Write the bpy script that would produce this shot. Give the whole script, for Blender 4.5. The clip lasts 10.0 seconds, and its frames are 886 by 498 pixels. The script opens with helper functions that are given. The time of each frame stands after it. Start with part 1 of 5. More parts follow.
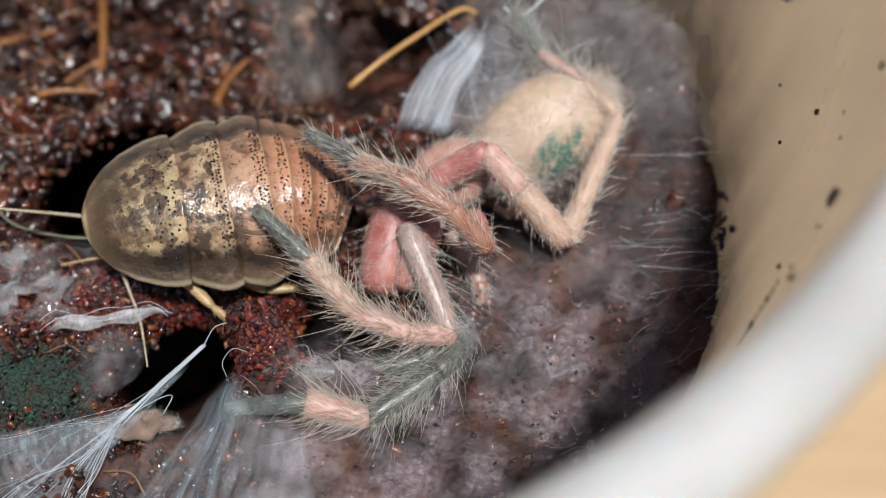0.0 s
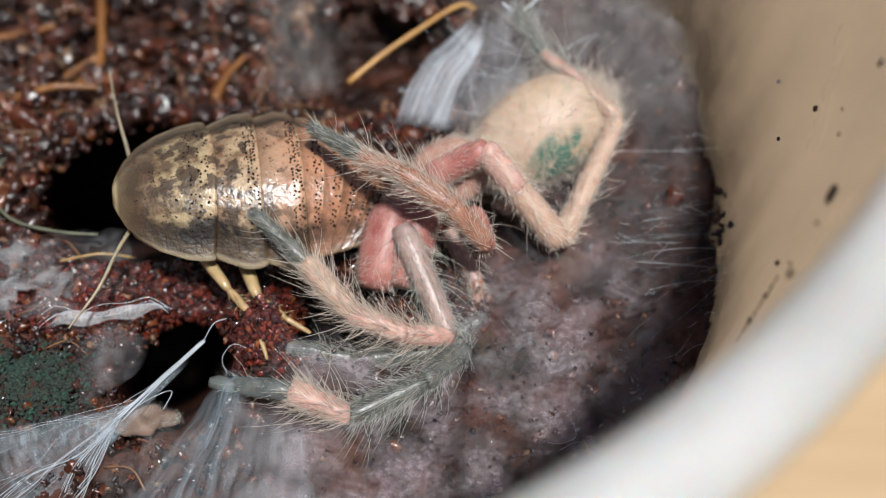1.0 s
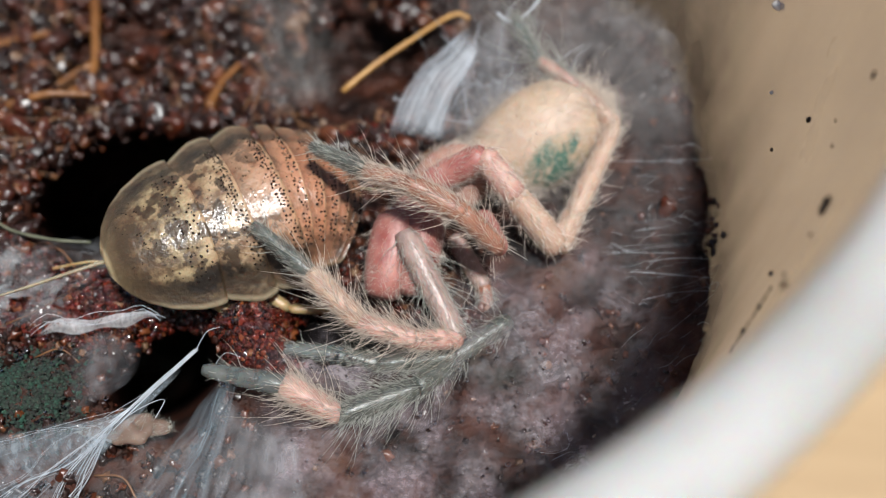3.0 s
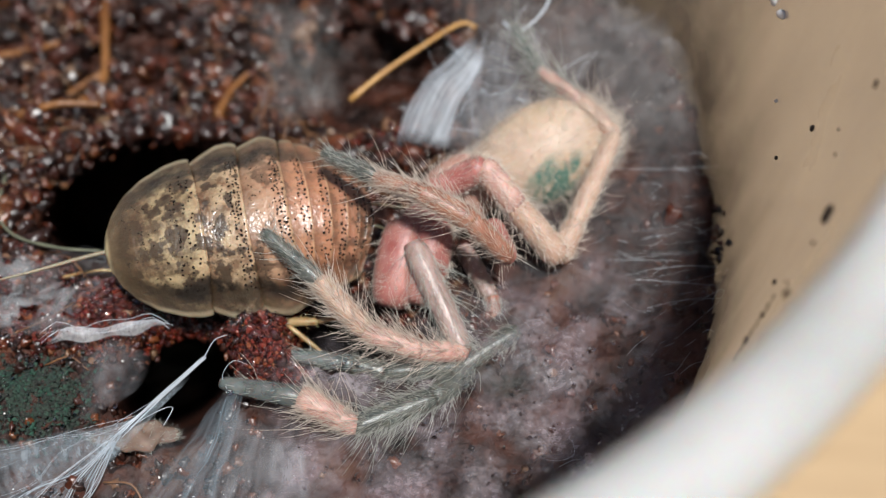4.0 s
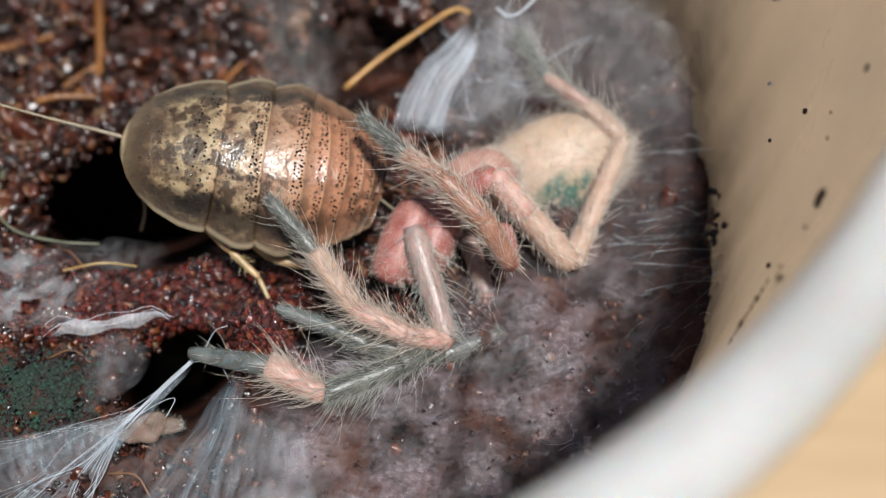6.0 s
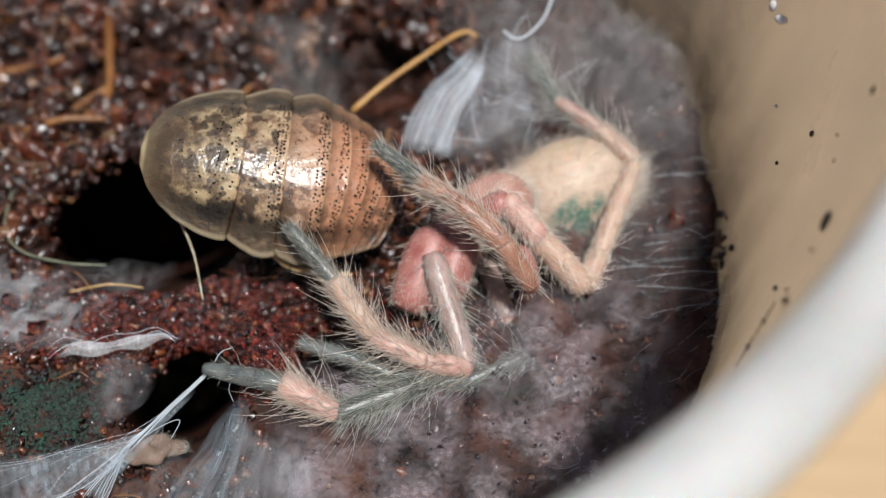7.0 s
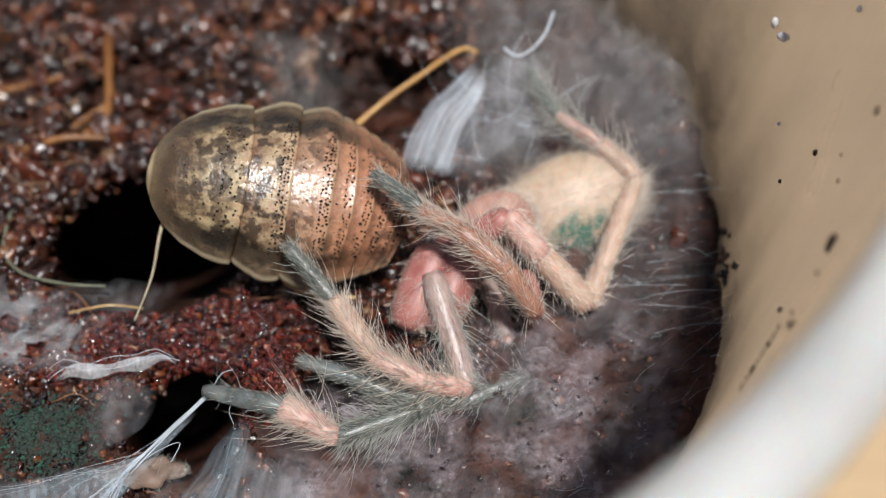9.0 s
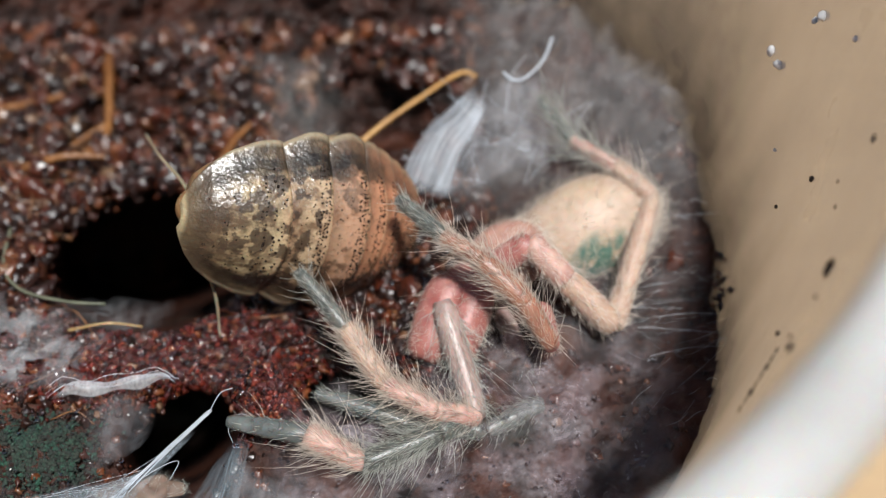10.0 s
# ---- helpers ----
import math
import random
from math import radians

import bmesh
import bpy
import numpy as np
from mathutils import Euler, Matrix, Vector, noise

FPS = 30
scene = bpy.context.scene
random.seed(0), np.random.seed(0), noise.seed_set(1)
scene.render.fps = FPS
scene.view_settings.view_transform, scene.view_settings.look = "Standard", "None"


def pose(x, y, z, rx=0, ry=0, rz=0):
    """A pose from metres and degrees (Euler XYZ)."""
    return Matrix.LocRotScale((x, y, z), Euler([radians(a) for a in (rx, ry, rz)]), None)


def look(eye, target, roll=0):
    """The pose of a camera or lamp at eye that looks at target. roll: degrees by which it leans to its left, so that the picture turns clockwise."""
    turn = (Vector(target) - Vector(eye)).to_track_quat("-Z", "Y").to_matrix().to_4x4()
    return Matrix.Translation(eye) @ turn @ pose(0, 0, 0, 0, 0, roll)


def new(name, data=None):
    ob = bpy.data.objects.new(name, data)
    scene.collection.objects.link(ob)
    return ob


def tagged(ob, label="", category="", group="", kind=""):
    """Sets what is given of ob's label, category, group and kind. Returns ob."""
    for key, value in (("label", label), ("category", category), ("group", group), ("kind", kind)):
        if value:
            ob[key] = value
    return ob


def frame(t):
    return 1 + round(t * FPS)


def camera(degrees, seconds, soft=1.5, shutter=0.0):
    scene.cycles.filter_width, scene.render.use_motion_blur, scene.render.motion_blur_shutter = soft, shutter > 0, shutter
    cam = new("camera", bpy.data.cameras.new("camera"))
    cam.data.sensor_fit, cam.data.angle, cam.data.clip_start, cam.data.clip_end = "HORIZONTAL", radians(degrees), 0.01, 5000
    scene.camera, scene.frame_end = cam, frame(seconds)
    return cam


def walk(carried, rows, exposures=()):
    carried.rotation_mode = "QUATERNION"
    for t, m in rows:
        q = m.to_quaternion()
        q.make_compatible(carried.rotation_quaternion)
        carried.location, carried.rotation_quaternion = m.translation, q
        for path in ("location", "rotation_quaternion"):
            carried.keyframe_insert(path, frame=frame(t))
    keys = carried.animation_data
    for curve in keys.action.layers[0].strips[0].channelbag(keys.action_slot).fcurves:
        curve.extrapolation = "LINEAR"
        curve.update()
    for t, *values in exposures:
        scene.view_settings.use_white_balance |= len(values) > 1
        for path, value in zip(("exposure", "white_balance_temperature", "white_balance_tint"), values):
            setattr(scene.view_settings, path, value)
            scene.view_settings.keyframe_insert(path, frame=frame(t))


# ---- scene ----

cam = camera(46.0, 10.0, soft=1.1)
cam.data.dof.use_dof = True
cam.data.dof.focus_distance = 0.0412
cam.data.dof.aperture_fstop = 38.0
PATH = [
    (0.0, pose(0.00000, -0.02829, 0.03754, 37.000, -0.000, 0.000)),
    (0.5, pose(-0.00037, -0.02847, 0.03803, 37.378, -0.429, -0.246)),
    (1.0, pose(-0.00010, -0.02827, 0.03766, 36.662, -0.148, -0.094)),
    (1.5, pose(-0.00019, -0.02840, 0.03786, 37.174, -0.322, 0.013)),
    (2.0, pose(0.00005, -0.02822, 0.03738, 37.236, -0.398, 0.208)),
    (2.5, pose(-0.00016, -0.02827, 0.03766, 37.652, -0.447, 0.113)),
    (3.0, pose(-0.00018, -0.02824, 0.03767, 37.128, -0.646, -0.180)),
    (3.2, pose(-0.00018, -0.02824, 0.03767, 37.451, -0.933, -0.001)),
    (4.3, pose(0.00010, -0.02832, 0.03801, 37.391, 0.304, 0.020)),
    (4.5, pose(0.00010, -0.02832, 0.03801, 36.976, 0.538, -0.317)),
    (5.0, pose(0.00022, -0.02805, 0.03844, 36.325, 0.806, -0.620)),
    (5.5, pose(0.00012, -0.02822, 0.03838, 36.322, 0.567, -0.782)),
    (5.7, pose(0.00012, -0.02822, 0.03838, 36.306, 0.534, -0.782)),
    (6.8, pose(0.00036, -0.02818, 0.03832, 36.643, 0.667, -0.224)),
    (7.0, pose(0.00036, -0.02818, 0.03832, 37.532, 0.900, -0.224)),
    (7.5, pose(0.00030, -0.02815, 0.03816, 37.590, 0.672, -0.148)),
    (8.0, pose(0.00001, -0.02823, 0.03846, 37.808, 0.477, -0.482)),
    (8.5, pose(0.00004, -0.02804, 0.03809, 37.379, 0.462, -0.446)),
    (9.0, pose(0.00032, -0.02762, 0.03839, 37.979, 1.068, -0.418)),
    (9.5, pose(0.00009, -0.02796, 0.03819, 38.189, 0.364, -0.438)),
    (10.0, pose(-0.00019, -0.02788, 0.03867, 39.198, 0.179, -0.398)),
]
walk(cam, PATH, [(0.0, 0.18), (8.0, 0.19), (9.0, 0.21), (10.0, 0.26)])

# ---- light ----
MM = 0.001
LEAN = 37.0  # the creatures lie in a plane that leans towards the viewer
SUN_EL, SUN_AZ = 70.0, 152.0  # degrees above the table; clockwise from +y
world = bpy.data.worlds.new("world")
scene.world = world
world.use_nodes = True
wn = world.node_tree.nodes
sky = wn.new("ShaderNodeTexSky")
sky.sky_type = "NISHITA"
sky.sun_disc = False
sky.sun_elevation, sky.sun_rotation = radians(SUN_EL), radians(SUN_AZ)
wn["Background"].inputs["Strength"].default_value = 0.05
world.node_tree.links.new(sky.outputs[0], wn["Background"].inputs["Color"])
sun = new("sun", bpy.data.lights.new("sun", "SUN"))
sun.data.energy, sun.data.angle, sun.data.color = 5.0, radians(5.0), (0.985, 1.0, 0.985)
_d = Vector((math.sin(radians(SUN_AZ)) * math.cos(radians(SUN_EL)), math.cos(radians(SUN_AZ)) * math.cos(radians(SUN_EL)), math.sin(radians(SUN_EL))))
sun.matrix_world = look(_d * 0.3, (0, 0, 0))


# ---- materials ----
class Mat:
    """A small wrapper to write node trees in few lines."""

    def __init__(self, name):
        self.m = bpy.data.materials.new(name)
        self.m.use_nodes = True
        self.t = self.m.node_tree
        self.b = self.t.nodes["Principled BSDF"]
        self.out = self.t.nodes["Material Output"]

    def n(self, kind, **kw):
        node = self.t.nodes.new("ShaderNode" + kind)
        for k, v in kw.items():
            node.inputs[k].default_value = v
        return node

    def link(self, a, b):
        self.t.links.new(a, b)

    def coord(self, which="Object"):
        return self.n("TexCoord").outputs[which]

    def scaled(self, vec, s):
        mp = self.n("Mapping")
        mp.inputs["Scale"].default_value = s
        self.link(vec, mp.inputs["Vector"])
        return mp.outputs[0]

    def noise(self, vec, scale, detail=4.0, rough=0.6):
        nz = self.n("TexNoise", Scale=scale, Detail=detail, Roughness=rough)
        self.link(vec, nz.inputs["Vector"])
        return nz.outputs["Fac"]

    def ramp(self, fac, stops):
        r = self.n("ValToRGB")
        e = r.color_ramp.elements
        while len(e) < len(stops):
            e.new(0.5)
        for el, (p, c) in zip(e, stops):
            el.position = p
            el.color = (c, c, c, 1) if isinstance(c, (int, float)) else (*c, 1)
        self.link(fac, r.inputs[0])
        return r.outputs[0]

    def mix(self, fac, a, b, blend="MIX"):
        m = self.n("MixRGB")
        m.blend_type = blend
        for sock, v in ((m.inputs[0], fac), (m.inputs[1], a), (m.inputs[2], b)):
            if isinstance(v, (int, float)):
                sock.default_value = v
            elif isinstance(v, tuple):
                sock.default_value = (*v, 1)
            else:
                self.link(v, sock)
        return m.outputs[0]

    def math(self, op, a, b=0.0):
        m = self.n("Math")
        m.operation = op
        for sock, v in ((m.inputs[0], a), (m.inputs[1], b)):
            if isinstance(v, (int, float)):
                sock.default_value = v
            else:
                self.link(v, sock)
        return m.outputs[0]

    def bump(self, h, strength, dist, coat=1.0):
        bp = self.n("Bump", Strength=strength, Distance=dist * MM)
        self.link(h, bp.inputs["Height"])
        self.link(bp.outputs[0], self.b.inputs["Normal"])
        if coat < 1.0:
            bp = self.n("Bump", Strength=strength * coat, Distance=dist * MM)
            self.link(h, bp.inputs["Height"])
        self.link(bp.outputs[0], self.b.inputs["Coat Normal"])
        return bp.outputs[0]

    def base(self, c):
        if isinstance(c, tuple):
            self.b.inputs["Base Color"].default_value = (*c, 1)
        else:
            self.link(c, self.b.inputs["Base Color"])

    def set(self, **kw):
        for k, v in kw.items():
            self.b.inputs[k.replace("_", " ")].default_value = v

    def see_through(self, amount):
        """Mixes the surface with clear air; amount: the share that is clear."""
        tr = self.n("BsdfTransparent")
        ms = self.n("MixShader")
        if isinstance(amount, (int, float)):
            ms.inputs[0].default_value = amount
        else:
            self.link(amount, ms.inputs[0])
        src = self.out.inputs[0].links[0].from_socket
        self.link(src, ms.inputs[1])
        self.link(tr.outputs[0], ms.inputs[2])
        self.link(ms.outputs[0], self.out.inputs[0])

    def glow_through(self, share, colour):
        """Adds light that passes from the far side of a thin sheet."""
        tl = self.n("BsdfTranslucent", Color=(*colour, 1))
        ms = self.n("MixShader")
        ms.inputs[0].default_value = share
        src = self.out.inputs[0].links[0].from_socket
        self.link(src, ms.inputs[1])
        self.link(tl.outputs[0], ms.inputs[2])
        self.link(ms.outputs[0], self.out.inputs[0])


def mat_soil():
    m = Mat("wet coir soil")
    p = m.coord()
    big = m.noise(p, 260, 5)
    fine = m.noise(p, 2200, 6, 0.7)
    c = m.ramp(big, [(0.32, (0.003, 0.0016, 0.0012)), (0.48, (0.014, 0.0045, 0.0025)), (0.6, (0.055, 0.014, 0.006)), (0.75, (0.10, 0.042, 0.018))])
    c = m.mix(m.ramp(fine, [(0.45, 0.0), (0.75, 0.6)]), c, (0.085, 0.024, 0.011))
    # green algae in a few places
    alg = m.ramp(m.noise(p, 95, 2), [(0.62, 0.0), (0.72, 0.55)])
    c = m.mix(alg, c, (0.012, 0.05, 0.032))
    m.base(c)
    m.link(m.ramp(fine, [(0.35, 0.28), (0.7, 0.7)]), m.b.inputs["Roughness"])
    m.set(Specular_IOR_Level=0.4)
    m.bump(fine, 0.8, 0.25)
    return m.m


def mat_grain(name, stops, rough=0.16, scale=1500, single=False):
    m = Mat(name)
    isl = m.n("ObjectInfo").outputs["Random"] if single else m.n("NewGeometry").outputs["Random Per Island"]
    c = m.ramp(isl, stops)
    nz = m.noise(m.n("NewGeometry").outputs["Position"], scale, 4)
    c = m.mix(m.ramp(nz, [(0.35, 0.0), (0.65, 0.6)]), c, (0.02, 0.008, 0.006))
    m.base(c)
    m.set(Roughness=rough, Specular_IOR_Level=0.7)
    m.set(Coat_Weight=1.0 if rough < 0.2 else 0.08, Coat_Roughness=0.05)
    m.bump(nz, 0.8, 0.15, 0.3)
    return m.m


def mat_fibre(name, a, b, rough=0.45):
    m = Mat(name)
    p = m.coord()
    nz = m.noise(p, 900, 4)
    m.base(m.mix(m.ramp(nz, [(0.3, 0.0), (0.7, 1.0)]), a, b))
    m.set(Roughness=rough)
    m.bump(nz, 0.4, 0.05)
    return m.m


def mat_silk_thread():
    m = Mat("silk thread")
    m.base((0.72, 0.76, 0.82))
    m.set(Roughness=0.35, Specular_IOR_Level=0.6)
    m.glow_through(0.3, (0.7, 0.75, 0.8))
    m.see_through(0.35)
    return m.m


def mat_silk_sheet(name, colour, lo, hi, stretch=(60, 700, 1), power=0.5, floor=0.15, warm=(1.0, 1.0, 1.0)):
    """Sheet of silk: fine threads with gaps between them."""
    m = Mat(name)
    uv = m.coord("UV")
    a = m.noise(m.scaled(uv, stretch), 1.0, 6, 0.65)
    b = m.noise(m.scaled(uv, (stretch[0] * 0.12, stretch[1] * 0.12, 1)), 1.0, 4)
    f = m.math("MULTIPLY", m.ramp(a, [(0.3, floor), (0.75, 1.0)]), m.ramp(b, [(0.3, lo), (0.68, hi)]))
    tint = m.mix(m.ramp(m.noise(m.scaled(uv, (7, 7, 7)), 1.0, 3), [(0.35, 0.0), (0.65, 1.0)]), colour, tuple(c * k for c, k in zip(colour, warm)))
    m.base(tint)
    m.set(Roughness=0.6)
    m.glow_through(power, colour)
    at = m.n("Attribute")
    at.attribute_name = "cover"
    m.see_through(m.math("SUBTRACT", 1.0, m.math("MULTIPLY", f, at.outputs["Fac"])))
    return m.m


def mat_film():
    m = Mat("smeared soil film")
    p = m.coord()
    nz = m.noise(p, 420, 5)
    m.base(m.mix(m.ramp(nz, [(0.35, 0.0), (0.65, 1.0)]), (0.035, 0.026, 0.021), (0.10, 0.075, 0.06)))
    m.set(Roughness=0.5)
    at = m.n("Attribute")
    at.attribute_name = "cover"
    m.see_through(m.math("SUBTRACT", 1.0, m.math("MULTIPLY", m.ramp(nz, [(0.3, 0.75), (0.6, 1.0)]), at.outputs["Fac"])))
    return m.m


def mat_cup_wall():
    m = Mat("frosted clear plastic")
    p = m.coord()
    nz = m.noise(p, 130, 4)
    smear = m.noise(m.scaled(p, (1, 1, 0.22)), 95, 5, 0.65)
    m.base(m.mix(m.ramp(smear, [(0.35, 0.0), (0.65, 1.0)]), (0.54, 0.47, 0.41), (0.75, 0.685, 0.615)))
    m.link(m.ramp(nz, [(0.3, 0.22), (0.7, 0.4)]), m.b.inputs["Roughness"])
    m.glow_through(0.4, (0.80, 0.725, 0.645))
    m.see_through(m.ramp(nz, [(0.3, 0.62), (0.7, 0.52)]))
    return m.m


def mat_lip():
    m = Mat("milky plastic lip")
    nz = m.noise(m.coord(), 220, 4)
    m.base(m.mix(m.ramp(nz, [(0.35, 0.0), (0.7, 1.0)]), (0.54, 0.56, 0.565), (0.70, 0.715, 0.72)))
    m.set(Roughness=0.3, Subsurface_Weight=0.3, Subsurface_Scale=0.002, Coat_Weight=1.0, Coat_Roughness=0.22, Coat_IOR=1.6)
    m.bump(nz, 0.6, 0.6)
    m.glow_through(0.3, (0.8, 0.8, 0.8))
    m.see_through(0.25)
    return m.m


def mat_table():
    m = Mat("pale wood table top")
    p = m.scaled(m.coord(), (1.0, 9.0, 1.0))
    g = m.noise(p, 45, 6, 0.6)
    f = m.noise(m.scaled(m.coord(), (1, 30, 1)), 400, 3)
    c = m.ramp(g, [(0.3, (0.39, 0.262, 0.145)), (0.7, (0.455, 0.312, 0.178))])
    m.base(m.mix(m.ramp(f, [(0.45, 0.0), (0.7, 0.12)]), c, (0.32, 0.20, 0.1)))
    m.set(Roughness=0.5)
    m.bump(f, 0.15, 0.1)
    return m.m


def mat_shell():
    """Roach back: UV u runs from head to tail, v across (0.5 on the midline)."""
    m = Mat("mottled roach shell")
    p = m.coord()
    sep = m.n("SeparateXYZ")
    m.link(m.coord("UV"), sep.inputs[0])
    u, v = sep.outputs[0], sep.outputs[1]
    side = m.math("MULTIPLY", m.math("ABSOLUTE", m.math("SUBTRACT", v, 0.5)), 2.0)
    wob = m.math("ADD", side, m.math("MULTIPLY", m.math("SUBTRACT", m.noise(p, 900, 3), 0.5), 0.3))
    cream = m.ramp(u, [(0.0, (0.20, 0.14, 0.075)), (0.12, (0.26, 0.185, 0.10)), (0.3, (0.37, 0.275, 0.155)), (0.48, (0.39, 0.27, 0.165)), (0.60, (0.37, 0.21, 0.13)), (0.75, (0.38, 0.165, 0.088)), (0.9, (0.31, 0.135, 0.075)), (1.0, (0.17, 0.08, 0.045))])
    brown = m.ramp(u, [(0.0, (0.07, 0.045, 0.024)), (0.4, (0.12, 0.075, 0.04)), (0.62, (0.22, 0.105, 0.055)), (1.0, (0.15, 0.06, 0.028))])
    patch = m.math("ADD", m.math("MULTIPLY", m.noise(p, 1050, 3, 0.6), 0.65), m.math("MULTIPLY", m.noise(p, 3000, 3), 0.35))
    patch = m.math("ADD", patch, m.ramp(u, [(0.3, 0.0), (0.75, 0.10)]))
    along = m.mix(m.ramp(patch, [(0.43, 0.0), (0.56, 1.0)]), brown, cream)
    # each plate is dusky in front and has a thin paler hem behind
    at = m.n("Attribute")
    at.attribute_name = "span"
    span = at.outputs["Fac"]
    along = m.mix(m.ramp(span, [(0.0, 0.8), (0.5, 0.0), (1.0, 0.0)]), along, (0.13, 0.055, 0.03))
    along = m.mix(m.ramp(span, [(0.90, 0.0), (0.96, 0.5)]), along, (0.44, 0.29, 0.17))
    # brown blotches, crisp on the front plates and faint on the hind ones
    blot = m.math("ADD", m.math("MULTIPLY", m.noise(p, 1750, 3, 0.55), 0.62), m.math("MULTIPLY", m.noise(p, 600, 2), 0.38))
    amount = m.ramp(u, [(0.0, 0.8), (0.5, 0.92), (0.62, 0.55), (0.8, 0.25), (0.92, 0.7)])
    bl = m.math("MULTIPLY", m.ramp(blot, [(0.50, 0.0), (0.54, 1.0)]), amount)
    c = m.mix(bl, along, (0.035, 0.019, 0.010))
    fine = m.noise(p, 4200, 3)
    c = m.mix(m.ramp(fine, [(0.56, 0.0), (0.66, 0.35)]), c, (0.06, 0.035, 0.019))
    # dark band inside the margin, then the clear horny brim
    lob = m.ramp(u, [(0.55, 1.0), (0.75, 0.35)])
    band = m.math("MULTIPLY", m.ramp(wob, [(0.58, 0.0), (0.70, 0.95), (0.82, 0.95), (0.90, 0.55)]), m.ramp(u, [(0.66, 1.0), (0.80, 0.55)]))
    c = m.mix(band, c, m.mix(m.ramp(blot, [(0.42, 0.0), (0.58, 1.0)]), (0.026, 0.016, 0.008), (0.007, 0.004, 0.0022)))
    brim = m.math("MULTIPLY", m.ramp(m.math("ADD", m.math("MULTIPLY", wob, 0.3), m.math("MULTIPLY", side, 0.7)), [(0.80, 0.0), (0.92, 0.85)]), lob)
    c = m.mix(brim, c, m.mix(m.ramp(patch, [(0.42, 0.0), (0.6, 1.0)]), (0.030, 0.018, 0.009), (0.075, 0.047, 0.025)))
    c = m.mix(m.math("MULTIPLY", m.ramp(side, [(0.925, 0.0), (0.98, 0.7)]), lob), c, (0.36, 0.29, 0.19))
    # front of the head shield: dark inside a clear brim
    wave = m.math("ADD", u, m.math("MULTIPLY", m.math("SUBTRACT", patch, 0.5), 0.12))
    c = m.mix(m.ramp(wave, [(0.07, 0.92), (0.17, 0.0)]), c, (0.055, 0.034, 0.018))
    c = m.mix(m.ramp(wave, [(0.03, 0.9), (0.07, 0.0)]), c, (0.11, 0.075, 0.04))
    c = m.mix(m.ramp(u, [(0.0, 0.9), (0.008, 0.85), (0.022, 0.0)]), c, (0.42, 0.33, 0.19))
    m.base(c)
    m.link(m.ramp(fine, [(0.3, 0.4), (0.7, 0.55)]), m.b.inputs["Roughness"])
    m.set(Specular_IOR_Level=0.35, Coat_Weight=0.65, Coat_Roughness=0.17, Coat_IOR=1.5, Subsurface_Weight=0.1, Subsurface_Scale=0.0004)
    m.bump(m.math("ADD", fine, m.math("MULTIPLY", m.noise(p, 2300, 3), 0.8)), 0.45, 0.12, 0.8)
    return m.m


def mat_skin(name, a, b, rough=0.35, scale=1400, sss=0.25, clear=0.0):
    m = Mat(name)
    p = m.coord()
    nz = m.noise(p, scale, 5)
    fine = m.noise(p, scale * 5, 3)
    m.base(m.mix(m.ramp(nz, [(0.3, 0.0), (0.7, 1.0)]), a, b))
    m.set(Roughness=rough, Subsurface_Weight=sss, Subsurface_Scale=0.0005)
    m.bump(m.math("ADD", nz, fine), 0.5, 0.06)
    if clear:
        m.see_through(clear)
    return m.m


def mat_abdomen():
    m = Mat("cream abdomen with a green patch")
    p = m.coord()
    nz = m.noise(p, 700, 5)
    c = m.mix(m.ramp(nz, [(0.3, 0.0), (0.7, 1.0)]), (0.38, 0.265, 0.195), (0.53, 0.40, 0.31))
    c = m.mix(m.ramp(m.noise(p, 330, 3), [(0.45, 0.0), (0.7, 0.5)]), c, (0.42, 0.29, 0.15))
    g = m.n("TexGradient")
    g.gradient_type = "SPHERICAL"
    mp = m.n("Mapping")
    mp.vector_type = "TEXTURE"
    mp.inputs["Location"].default_value = (0.0054, 0.0031, 0.0012)
    mp.inputs["Scale"].default_value = (0.0020, 0.0030, 0.0026)
    mp.inputs["Rotation"].default_value = (0, 0, radians(-25))
    m.link(p, mp.inputs["Vector"])
    m.link(mp.outputs[0], g.inputs[0])
    gm = m.math("MULTIPLY", g.outputs["Fac"], m.ramp(m.noise(m.scaled(p, (1.0, 0.35, 1)), 1500, 5), [(0.38, 0.15), (0.62, 2.0)]))
    c = m.mix(m.ramp(gm, [(0.04, (0, 0, 0)), (0.42, (0.9, 0.9, 0.9))]), c, (0.03, 0.125, 0.095))
    m.base(c)
    m.set(Roughness=0.55, Subsurface_Weight=0.2, Subsurface_Scale=0.0006)
    m.bump(nz, 0.4, 0.1)
    return m.m


def mat_bristle(name, colour, clear=0.15):
    m = Mat(name)
    rnd = m.n("NewGeometry").outputs["Random Per Island"]
    m.base(m.mix(rnd, tuple(x * 0.7 for x in colour), colour))
    m.set(Roughness=0.3, Specular_IOR_Level=0.6)
    m.glow_through(0.25, colour)
    m.see_through(clear)
    return m.m


def mat_drop():
    m = Mat("clear water")
    m.base((0.95, 0.97, 1.0))
    m.set(Roughness=0.03, IOR=1.33, Transmission_Weight=1.0)
    return m.m


